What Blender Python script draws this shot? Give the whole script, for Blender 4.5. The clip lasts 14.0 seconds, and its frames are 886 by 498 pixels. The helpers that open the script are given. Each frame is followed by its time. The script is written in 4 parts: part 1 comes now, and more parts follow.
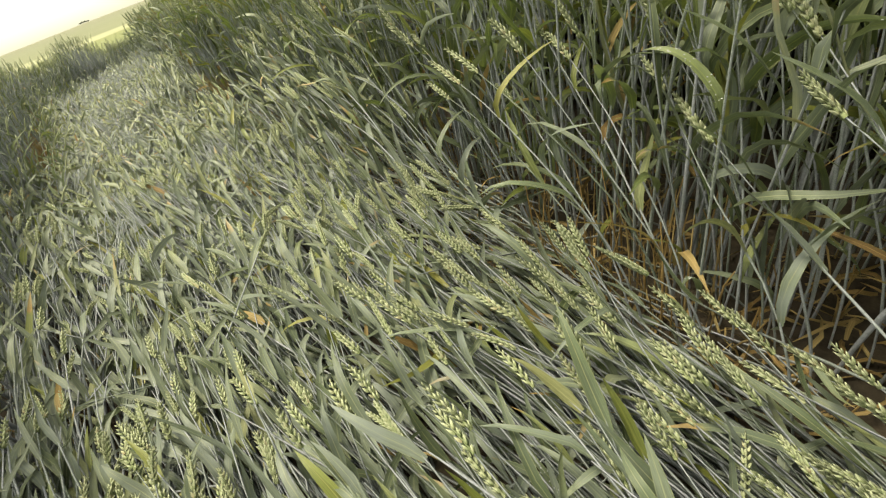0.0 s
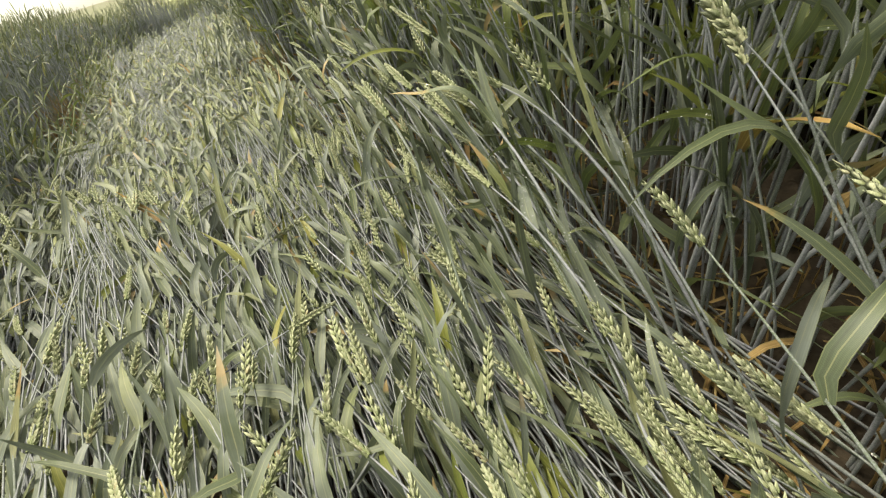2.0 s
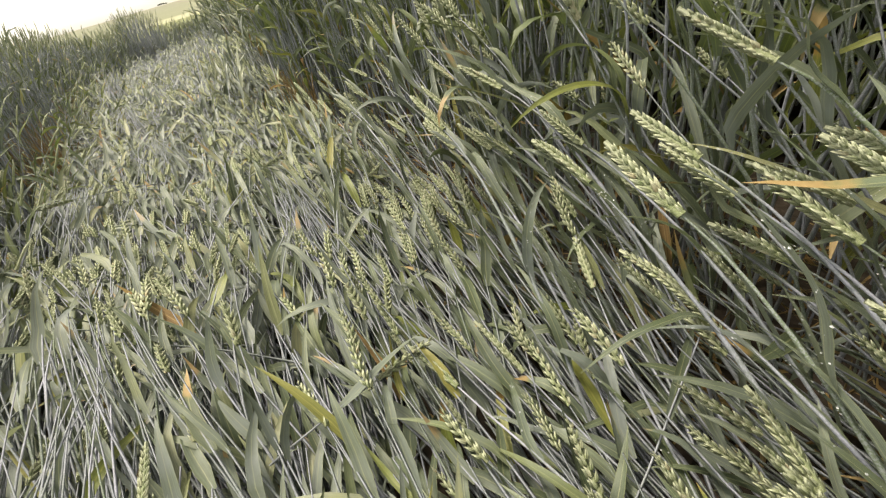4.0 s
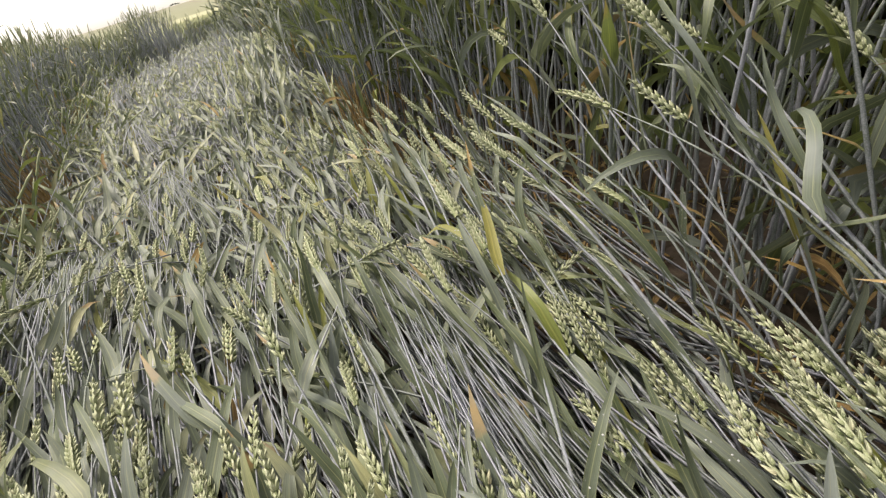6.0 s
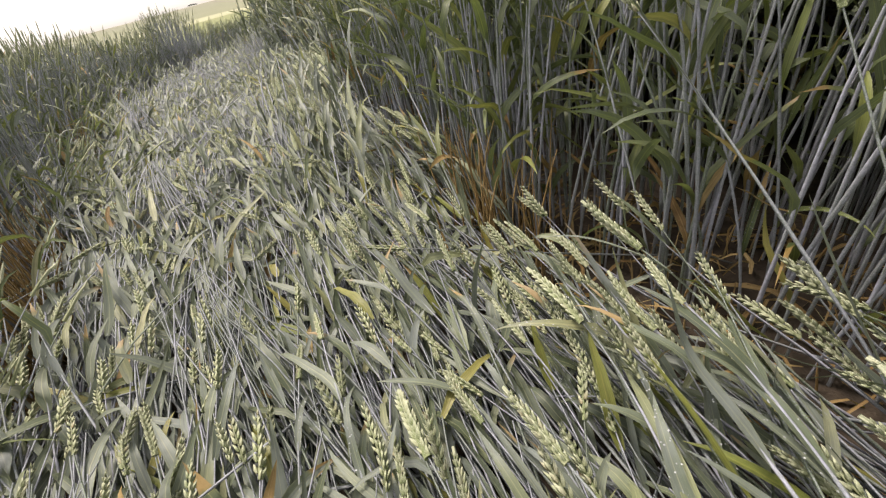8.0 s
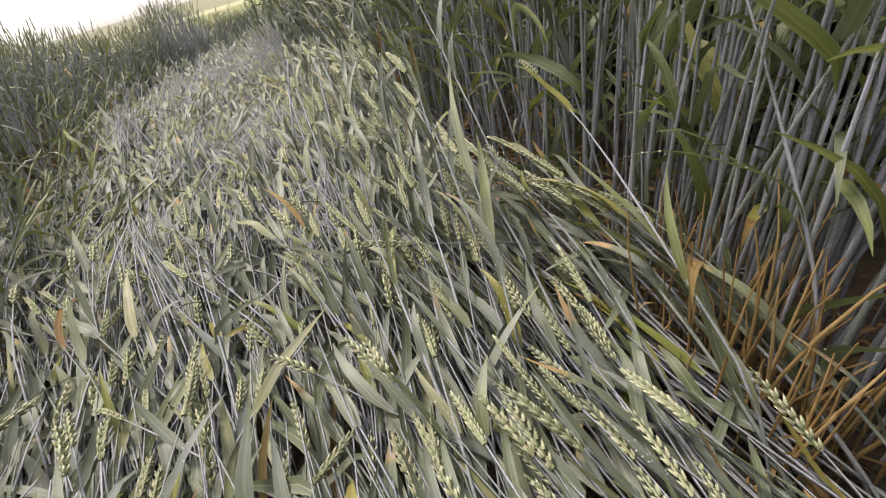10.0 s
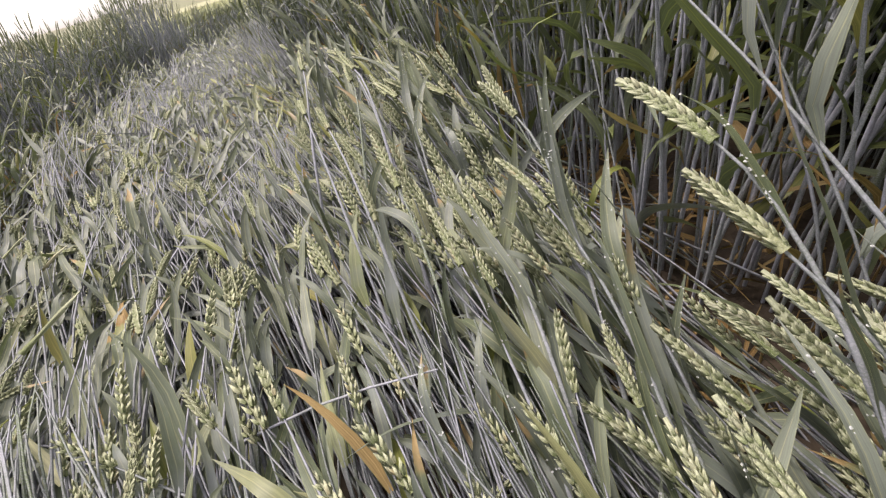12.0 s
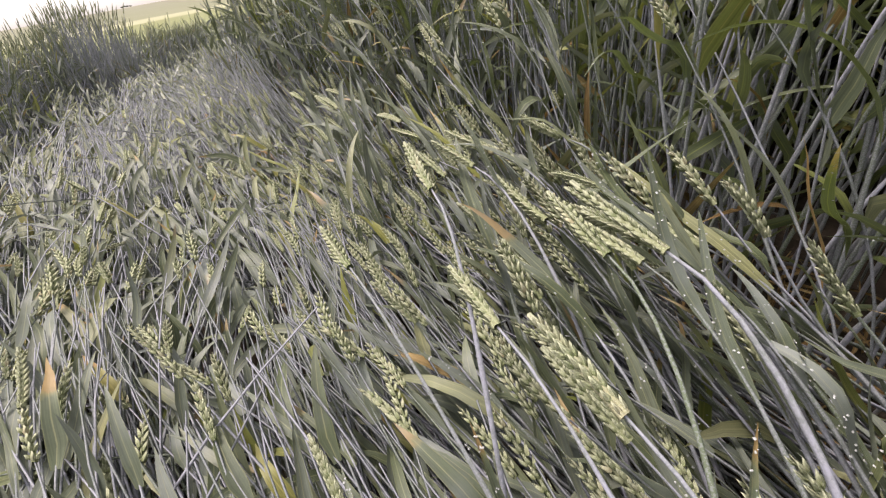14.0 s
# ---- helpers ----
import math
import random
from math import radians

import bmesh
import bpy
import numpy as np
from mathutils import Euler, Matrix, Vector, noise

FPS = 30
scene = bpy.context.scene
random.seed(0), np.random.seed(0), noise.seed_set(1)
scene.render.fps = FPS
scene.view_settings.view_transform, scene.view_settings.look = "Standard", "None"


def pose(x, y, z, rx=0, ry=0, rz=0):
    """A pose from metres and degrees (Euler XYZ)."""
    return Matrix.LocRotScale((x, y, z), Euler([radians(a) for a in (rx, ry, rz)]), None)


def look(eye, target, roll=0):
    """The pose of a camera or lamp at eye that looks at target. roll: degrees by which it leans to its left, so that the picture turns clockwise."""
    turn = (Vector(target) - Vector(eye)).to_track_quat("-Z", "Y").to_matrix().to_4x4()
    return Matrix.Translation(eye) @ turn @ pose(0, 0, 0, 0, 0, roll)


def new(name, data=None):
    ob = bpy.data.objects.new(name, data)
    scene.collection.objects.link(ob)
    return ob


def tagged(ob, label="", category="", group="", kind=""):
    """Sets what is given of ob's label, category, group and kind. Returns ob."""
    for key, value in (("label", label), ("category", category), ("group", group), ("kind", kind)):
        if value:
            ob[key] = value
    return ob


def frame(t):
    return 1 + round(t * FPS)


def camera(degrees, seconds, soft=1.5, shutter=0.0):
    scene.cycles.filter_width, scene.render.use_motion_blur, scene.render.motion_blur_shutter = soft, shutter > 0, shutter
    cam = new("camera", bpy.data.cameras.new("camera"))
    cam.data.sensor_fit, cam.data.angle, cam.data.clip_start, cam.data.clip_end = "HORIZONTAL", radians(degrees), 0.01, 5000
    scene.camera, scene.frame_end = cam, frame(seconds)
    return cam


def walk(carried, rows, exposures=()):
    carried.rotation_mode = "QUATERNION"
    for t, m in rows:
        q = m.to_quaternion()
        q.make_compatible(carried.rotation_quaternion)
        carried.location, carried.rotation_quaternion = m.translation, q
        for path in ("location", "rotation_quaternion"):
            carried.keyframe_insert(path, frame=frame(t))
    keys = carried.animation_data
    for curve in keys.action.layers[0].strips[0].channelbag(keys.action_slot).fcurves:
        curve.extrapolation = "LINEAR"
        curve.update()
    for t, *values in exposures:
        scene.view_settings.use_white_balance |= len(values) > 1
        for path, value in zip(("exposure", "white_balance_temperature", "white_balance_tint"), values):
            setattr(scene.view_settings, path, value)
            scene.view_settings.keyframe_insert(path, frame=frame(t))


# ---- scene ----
PATH = [
    (0, (-0.125, -0.011, 0.924), (0.476, 1.168, -0.144), -21.1),
    (0.5, (-0.001, 0.244, 0.865), (0.537, 1.419, -0.240), -19.0),
    (1, (0.039, 0.475, 0.856), (0.538, 1.683, -0.231), -18.3),
    (1.5, (0.039, 0.640, 0.845), (0.521, 1.891, -0.201), -16.6),
    (2, (0.101, 0.811, 0.803), (0.555, 2.057, -0.261), -17.3),
    (2.5, (0.090, 0.948, 0.816), (0.531, 2.213, -0.231), -17.0),
    (3, (0.052, 1.064, 0.826), (0.494, 2.359, -0.181), -14.9),
    (3.2, (0.028, 1.104, 0.822), (0.524, 2.395, -0.166), -13.8),
    (5.3, (0.003, 1.941, 0.753), (0.526, 3.171, -0.297), -18.4),
    (5.5, (0.002, 2.012, 0.758), (0.505, 3.257, -0.285), -19.2),
    (6, (-0.016, 2.168, 0.760), (0.485, 3.441, -0.250), -16.8),
    (6.5, (-0.023, 2.356, 0.729), (0.524, 3.614, -0.274), -15.8),
    (7, (-0.056, 2.530, 0.762), (0.522, 3.780, -0.234), -14.1),
    (7.5, (-0.059, 2.741, 0.840), (0.457, 4.034, -0.135), -15.7),
    (8, (-0.052, 2.954, 0.809), (0.450, 4.247, -0.174), -14.6),
    (8.2, (-0.036, 3.030, 0.836), (0.434, 4.317, -0.171), -16.2),
    (10.3, (-0.018, 3.840, 0.756), (0.432, 5.134, -0.252), -16.2),
    (10.5, (-0.001, 3.908, 0.745), (0.441, 5.191, -0.280), -16.2),
    (11, (0.026, 4.122, 0.734), (0.448, 5.388, -0.320), -18.0),
    (11.5, (0.002, 4.296, 0.743), (0.414, 5.583, -0.288), -16.7),
    (12, (0.023, 4.504, 0.725), (0.509, 5.769, -0.301), -16.2),
    (12.5, (0.022, 4.673, 0.756), (0.586, 5.903, -0.274), -14.7),
    (13, (-0.009, 4.857, 0.778), (0.593, 6.122, -0.184), -12.4),
    (13.5, (-0.004, 5.011, 0.770), (0.631, 6.260, -0.192), -10.9),
    (14, (-0.001, 5.181, 0.761), (0.684, 6.394, -0.214), -10.5),
]
EXPO = [(0.0, 0.62, 8500, -6), (3.0, 0.65, 7850, 3), (7.0, 0.55, 7250, 13), (14.0, 0.51, 7020, 19)]
cam = camera(94.0, 14.0, soft=1.25)
walk(cam, [(t, look(eye, target, roll)) for t, eye, target, roll in PATH], EXPO)

# ---- sky and sun: a bright overcast day ----
SUN_EL, SUN_AZ = 64.0, -18.0
world = bpy.data.worlds.new("overcast_sky")
scene.world = world
world.use_nodes = True
wn, wl = world.node_tree.nodes, world.node_tree.links
wn.clear()
sky = wn.new("ShaderNodeTexSky")
sky.sky_type = "NISHITA"
sky.sun_disc = False
sky.sun_elevation, sky.sun_rotation = radians(SUN_EL), radians(SUN_AZ)
sky.air_density, sky.dust_density, sky.ozone_density = 1.0, 2.0, 0.6
wash = wn.new("ShaderNodeHueSaturation")
wash.inputs["Saturation"].default_value, wash.inputs["Value"].default_value = 0.12, 1.9
bg = wn.new("ShaderNodeBackground")
bg.inputs["Strength"].default_value = 0.107
wo = wn.new("ShaderNodeOutputWorld")
wl.new(sky.outputs[0], wash.inputs["Color"])
wl.new(wash.outputs[0], bg.inputs[0])
wl.new(bg.outputs[0], wo.inputs[0])
lamp = bpy.data.lights.new("sun", "SUN")
lamp.energy, lamp.angle, lamp.color = 2.7, radians(14), (1.0, 0.95, 0.88)
sun = new("sun", lamp)
a, e = radians(SUN_AZ), radians(SUN_EL)
sun.matrix_world = look((0, 0, 0), (-math.sin(a) * math.cos(e), -math.cos(a) * math.cos(e), -math.sin(e)))


# ---- materials ----
def material(name):
    m = bpy.data.materials.new(name)
    m.use_nodes = True
    n, l = m.node_tree.nodes, m.node_tree.links
    return m, n, l, n["Principled BSDF"], n["Material Output"]


def ramp(n, stops, interp="LINEAR"):
    r = n.new("ShaderNodeValToRGB")
    r.color_ramp.interpolation = interp
    while len(r.color_ramp.elements) < len(stops):
        r.color_ramp.elements.new(0.5)
    for el, (p, c) in zip(r.color_ramp.elements, stops):
        el.position, el.color = p, (*c, 1)
    return r


def chance(n, l, seed=0.0):
    """A random value for each leaf, stem or grain of a joined mesh, and for each object."""
    geo, info = n.new("ShaderNodeNewGeometry"), n.new("ShaderNodeObjectInfo")
    add, sc, fr = (n.new("ShaderNodeMath") for _ in range(3))
    add.operation, sc.operation, fr.operation = "ADD", "MULTIPLY_ADD", "FRACT"
    l.new(geo.outputs["Random Per Island"], add.inputs[0])
    l.new(info.outputs["Random"], add.inputs[1])
    l.new(add.outputs[0], sc.inputs[0])
    sc.inputs[1].default_value, sc.inputs[2].default_value = 1.0 + 7.31 * seed, 0.37 * seed
    l.new(sc.outputs[0], fr.inputs[0])
    return fr.outputs[0]


def noise_tex(n, l, scale, detail=3, vec=None):
    t = n.new("ShaderNodeTexNoise")
    t.inputs["Scale"].default_value, t.inputs["Detail"].default_value = scale, detail
    if vec is not None:
        l.new(vec, t.inputs["Vector"])
    return t


def mixer(n, l, fac, a, b, kind="MIX"):
    m = n.new("ShaderNodeMix")
    m.data_type, m.blend_type = "RGBA", kind
    for sock, v in ((m.inputs[0], fac), (m.inputs[6], a), (m.inputs[7], b)):
        if isinstance(v, (int, float)):
            sock.default_value = v
        elif isinstance(v, tuple):
            sock.default_value = (*v, 1)
        else:
            l.new(v, sock)
    return m.outputs[2]


def math_node(n, l, op, a, b=0.0):
    m = n.new("ShaderNodeMath")
    m.operation = op
    for sock, v in zip(m.inputs, (a, b)):
        if isinstance(v, (int, float)):
            sock.default_value = v
        else:
            l.new(v, sock)
    return m.outputs[0]


def blade_material(name, stops, tip, tip_share, rough=0.42, veins=0.10, through_share=0.22, bloom=0.0):
    """A grass blade: colour by leaf, ribs along it, mottling, and tips that have died back on some."""
    m, n, l, p, out = material(name)
    uv = n.new("ShaderNodeTexCoord")
    sep = n.new("ShaderNodeSeparateXYZ")
    l.new(uv.outputs["UV"], sep.inputs[0])
    col = ramp(n, stops)
    l.new(chance(n, l), col.inputs[0])
    big = noise_tex(n, l, 35, 4, vec=uv.outputs["Object"])
    c = mixer(n, l, math_node(n, l, "MULTIPLY", big.outputs["Fac"], 0.5), col.outputs[0], tuple(0.55 * v for v in stops[0][1]))
    rib = n.new("ShaderNodeTexWave")
    rib.inputs["Scale"].default_value, rib.inputs["Distortion"].default_value = 7.0, 0.6
    rib.bands_direction = "X"
    l.new(uv.outputs["UV"], rib.inputs["Vector"])
    c = mixer(n, l, math_node(n, l, "MULTIPLY", rib.outputs["Fac"], veins), c, tuple(min(1, 1.9 * v) for v in stops[-1][1]))
    # streaks along the blade
    run = n.new("ShaderNodeMapping")
    run.inputs["Scale"].default_value = (9.0, 0.9, 1.0)
    l.new(uv.outputs["UV"], run.inputs["Vector"])
    drift = n.new("ShaderNodeVectorMath")
    l.new(run.outputs[0], drift.inputs[0])
    l.new(chance(n, l, 7.0), drift.inputs[1])
    streak = noise_tex(n, l, 1.6, 3, vec=drift.outputs[0])
    wear = n.new("ShaderNodeMapRange")
    l.new(streak.outputs["Fac"], wear.inputs["Value"])
    wear.inputs["From Min"].default_value, wear.inputs["From Max"].default_value = 0.3, 0.7
    wear.inputs["To Min"].default_value, wear.inputs["To Max"].default_value = 0.68, 1.38
    grey = n.new("ShaderNodeCombineColor")
    for one in grey.inputs:
        l.new(wear.outputs[0], one)
    c = mixer(n, l, 1.0, c, grey.outputs[0], "MULTIPLY")
    # the pale midrib
    mid = math_node(n, l, "LESS_THAN", math_node(n, l, "ABSOLUTE", math_node(n, l, "SUBTRACT", sep.outputs[0], 0.5)), 0.035)
    c = mixer(n, l, math_node(n, l, "MULTIPLY", mid, 0.35), c, tuple(min(1, 1.7 * v) for v in stops[-1][1]))
    # the thin pale margins
    rim = math_node(n, l, "GREATER_THAN", math_node(n, l, "ABSOLUTE", math_node(n, l, "SUBTRACT", sep.outputs[0], 0.5)), 0.45)
    c = mixer(n, l, math_node(n, l, "MULTIPLY", rim, 0.4), c, (0.3, 0.31, 0.13))
    # died-back tips
    fray = noise_tex(n, l, 60, 2, vec=uv.outputs["Object"])
    edge = math_node(n, l, "ADD", sep.outputs[1], math_node(n, l, "MULTIPLY", math_node(n, l, "SUBTRACT", fray.outputs["Fac"], 0.5), 0.25))
    pick = math_node(n, l, "MULTIPLY", chance(n, l, 3.0), 0.5 / max(tip_share, 1e-3))
    lim = math_node(n, l, "ADD", pick, 0.55)
    ss = n.new("ShaderNodeMapRange")
    ss.interpolation_type = "SMOOTHSTEP"
    l.new(math_node(n, l, "SUBTRACT", edge, lim), ss.inputs["Value"])
    ss.inputs["From Min"].default_value, ss.inputs["From Max"].default_value = -0.06, 0.12
    dead = ramp(n, [(0.0, (0.42, 0.36, 0.07)), (0.6, tip), (1.0, (0.36, 0.24, 0.09))])
    l.new(ss.outputs[0], dead.inputs[0])
    c = mixer(n, l, ss.outputs[0], c, dead.outputs[0])
    if bloom:
        wax = noise_tex(n, l, 14, 5, vec=uv.outputs["Object"])
        film = n.new("ShaderNodeMapRange")
        l.new(wax.outputs["Fac"], film.inputs["Value"])
        film.inputs["From Min"].default_value, film.inputs["From Max"].default_value = 0.42, 0.75
        share = math_node(n, l, "ADD", math_node(n, l, "MULTIPLY", chance(n, l, 5.0), 0.65), 0.1)
        c = mixer(n, l, math_node(n, l, "MULTIPLY", math_node(n, l, "ADD", film.outputs[0], 0.35), math_node(n, l, "MULTIPLY", share, bloom)), c, (0.19, 0.216, 0.222))
        gl = n.new("ShaderNodeMapRange")
        l.new(big.outputs["Fac"], gl.inputs["Value"])
        gl.inputs["To Min"].default_value, gl.inputs["To Max"].default_value = rough - 0.12, rough + 0.2
        l.new(gl.outputs[0], p.inputs["Roughness"])
    else:
        p.inputs["Roughness"].default_value = rough
    l.new(c, p.inputs["Base Color"])
    p.inputs["Specular IOR Level"].default_value = 0.5
    bump = n.new("ShaderNodeBump")
    bump.inputs["Strength"].default_value, bump.inputs["Distance"].default_value = 0.25, 0.0004
    l.new(rib.outputs["Fac"], bump.inputs["Height"])
    l.new(bump.outputs[0], p.inputs["Normal"])
    tr = n.new("ShaderNodeBsdfTranslucent")
    warm = mixer(n, l, 0.4, c, (0.22, 0.3, 0.04))
    l.new(warm, tr.inputs["Color"])
    mx = n.new("ShaderNodeMixShader")
    mx.inputs[0].default_value = through_share
    l.new(p.outputs[0], mx.inputs[1])
    l.new(tr.outputs[0], mx.inputs[2])
    l.new(mx.outputs[0], out.inputs["Surface"])
    return m


LEAF = blade_material("wheat_leaf", [(0.0, (0.034, 0.056, 0.022)), (0.25, (0.06, 0.09, 0.038)), (0.5, (0.108, 0.142, 0.09)), (0.8, (0.18, 0.208, 0.185)), (0.9, (0.17, 0.205, 0.07)), (1.0, (0.29, 0.285, 0.14))], (0.4, 0.24, 0.07), 0.17, rough=0.44, bloom=1.0, through_share=0.12)
GREEN = blade_material("green_wheat_leaf", [(0.0, (0.05, 0.08, 0.03)), (0.4, (0.092, 0.128, 0.052)), (0.75, (0.13, 0.164, 0.076)), (0.92, (0.18, 0.22, 0.06)), (1.0, (0.25, 0.27, 0.055))], (0.4, 0.24, 0.07), 0.18, rough=0.42, bloom=0.6, through_share=0.26)
YELLOW = blade_material("yellowing_leaf", [(0.0, (0.14, 0.18, 0.045)), (0.5, (0.2, 0.22, 0.055)), (1.0, (0.27, 0.24, 0.075))], (0.48, 0.22, 0.07), 0.2)
DRY = blade_material("dry_straw_leaf", [(0.0, (0.18, 0.1, 0.038)), (0.5, (0.32, 0.195, 0.075)), (1.0, (0.43, 0.32, 0.15))], (0.3, 0.15, 0.06), 0.4, 0.7)


def stem_material():
    """Wheat stems: leaf sheaths in grey-green, a patchy bluish bloom of wax rubbed off in places, fine ribs."""
    m, n, l, p, out = material("waxy_wheat_stem")
    uv = n.new("ShaderNodeTexCoord")
    col = ramp(n, [(0.0, (0.16, 0.205, 0.12)), (0.2, (0.25, 0.27, 0.295)), (0.7, (0.345, 0.355, 0.445)), (1.0, (0.44, 0.445, 0.55))])
    l.new(chance(n, l), col.inputs[0])
    # sheaths
    sheath = noise_tex(n, l, 7, 2, vec=uv.outputs["Object"])
    wrap = n.new("ShaderNodeMapRange")
    l.new(sheath.outputs["Fac"], wrap.inputs["Value"])
    wrap.inputs["From Min"].default_value, wrap.inputs["From Max"].default_value = 0.46, 0.6
    c = mixer(n, l, math_node(n, l, "MULTIPLY", wrap.outputs[0], 0.4), col.outputs[0], (0.13, 0.165, 0.1))
    # wax, rubbed and streaked
    run = n.new("ShaderNodeMapping")
    run.inputs["Scale"].default_value = (6.0, 30.0, 1.0)
    l.new(uv.outputs["UV"], run.inputs["Vector"])
    streak = noise_tex(n, l, 2.0, 4, vec=run.outputs[0])
    patch = noise_tex(n, l, 120, 4, vec=uv.outputs["Object"])
    wax = n.new("ShaderNodeMapRange")
    l.new(math_node(n, l, "ADD", math_node(n, l, "MULTIPLY", streak.outputs["Fac"], 0.4), math_node(n, l, "MULTIPLY", patch.outputs["Fac"], 0.6)), wax.inputs["Value"])
    wax.inputs["From Min"].default_value, wax.inputs["From Max"].default_value = 0.42, 0.62
    c = mixer(n, l, math_node(n, l, "MULTIPLY", math_node(n, l, "SUBTRACT", 1.0, wax.outputs[0]), 0.45), c, (0.12, 0.15, 0.1))
    fine = noise_tex(n, l, 520, 2, vec=uv.outputs["Object"])
    c = mixer(n, l, math_node(n, l, "MULTIPLY", math_node(n, l, "GREATER_THAN", fine.outputs["Fac"], 0.52), 0.35), c, (0.44, 0.45, 0.52))
    l.new(c, p.inputs["Base Color"])
    p.inputs["Roughness"].default_value = 0.62
    p.inputs["Specular IOR Level"].default_value = 0.35
    bump = n.new("ShaderNodeBump")
    bump.inputs["Strength"].default_value, bump.inputs["Distance"].default_value = 0.5, 0.0006
    l.new(patch.outputs["Fac"], bump.inputs["Height"])
    l.new(bump.outputs[0], p.inputs["Normal"])
    return m


def ear_material():
    m, n, l, p, out = material("wheat_ear")
    uv = n.new("ShaderNodeTexCoord")
    sep = n.new("ShaderNodeSeparateXYZ")
    l.new(uv.outputs["UV"], sep.inputs[0])
    col = ramp(n, [(0.0, (0.16, 0.205, 0.08)), (0.4, (0.25, 0.285, 0.135)), (0.8, (0.34, 0.36, 0.21)), (0.95, (0.42, 0.41, 0.27)), (1.0, (0.44, 0.35, 0.21))])
    l.new(chance(n, l), col.inputs[0])
    # each glume: green foot, pale papery rim
    pale = n.new("ShaderNodeMapRange")
    l.new(sep.outputs[1], pale.inputs["Value"])
    pale.inputs["From Min"].default_value, pale.inputs["From Max"].default_value = 0.15, 0.9
    c = mixer(n, l, math_node(n, l, "MULTIPLY", pale.outputs[0], 0.78), col.outputs[0], (0.61, 0.63, 0.47))
    t = noise_tex(n, l, 420, 4, vec=uv.outputs["Object"])
    c = mixer(n, l, math_node(n, l, "MULTIPLY", t.outputs["Fac"], 0.42), c, (0.22, 0.26, 0.135))
    # the keels and seams of the glumes
    lobes = math_node(n, l, "SINE", math_node(n, l, "MULTIPLY", sep.outputs[0], 6.2832 * 3))
    seam = n.new("ShaderNodeMapRange")
    l.new(lobes, seam.inputs["Value"])
    seam.inputs["From Min"].default_value, seam.inputs["From Max"].default_value = -0.2, -0.95
    c = mixer(n, l, math_node(n, l, "MULTIPLY", seam.outputs[0], 0.28), c, (0.1, 0.13, 0.06))
    dust = noise_tex(n, l, 1500, 2, vec=uv.outputs["Object"])
    spot = math_node(n, l, "GREATER_THAN", dust.outputs["Fac"], 0.58)
    c = mixer(n, l, math_node(n, l, "MULTIPLY", spot, 0.4), c, (0.58, 0.59, 0.5))
    l.new(c, p.inputs["Base Color"])
    p.inputs["Roughness"].default_value = 0.72
    p.inputs["Specular IOR Level"].default_value = 0.25
    bump = n.new("ShaderNodeBump")
    bump.inputs["Strength"].default_value, bump.inputs["Distance"].default_value = 1.0, 0.0018
    l.new(math_node(n, l, "ADD", math_node(n, l, "MULTIPLY", lobes, 0.5), t.outputs["Fac"]), bump.inputs["Height"])
    l.new(bump.outputs[0], p.inputs["Normal"])
    return m


STRAW = blade_material("bare_straw", [(0.0, (0.19, 0.115, 0.042)), (0.5, (0.34, 0.21, 0.078)), (1.0, (0.44, 0.33, 0.16))], (0.4, 0.25, 0.1), 0.1, 0.6, through_share=0.04)


def canopy_material():
    m, n, l, p, out = material("canopy_painted_gaps")
    co = n.new("ShaderNodeTexCoord")
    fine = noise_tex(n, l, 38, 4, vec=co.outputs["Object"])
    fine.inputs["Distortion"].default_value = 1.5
    # the near-black low stops paint the shade in gaps between leaves
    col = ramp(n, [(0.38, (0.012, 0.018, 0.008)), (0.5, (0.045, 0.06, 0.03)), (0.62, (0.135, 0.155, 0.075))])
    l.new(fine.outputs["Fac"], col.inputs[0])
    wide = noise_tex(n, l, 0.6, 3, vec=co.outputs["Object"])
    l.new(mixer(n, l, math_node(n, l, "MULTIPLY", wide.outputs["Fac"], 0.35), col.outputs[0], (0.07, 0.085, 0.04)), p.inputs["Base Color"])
    bump = n.new("ShaderNodeBump")
    bump.inputs["Strength"].default_value, bump.inputs["Distance"].default_value = 1.0, 0.06
    l.new(fine.outputs["Fac"], bump.inputs["Height"])
    l.new(bump.outputs[0], p.inputs["Normal"])
    p.inputs["Roughness"].default_value = 0.7
    return m


CANOPY = canopy_material()
STEM, EAR = stem_material(), ear_material()


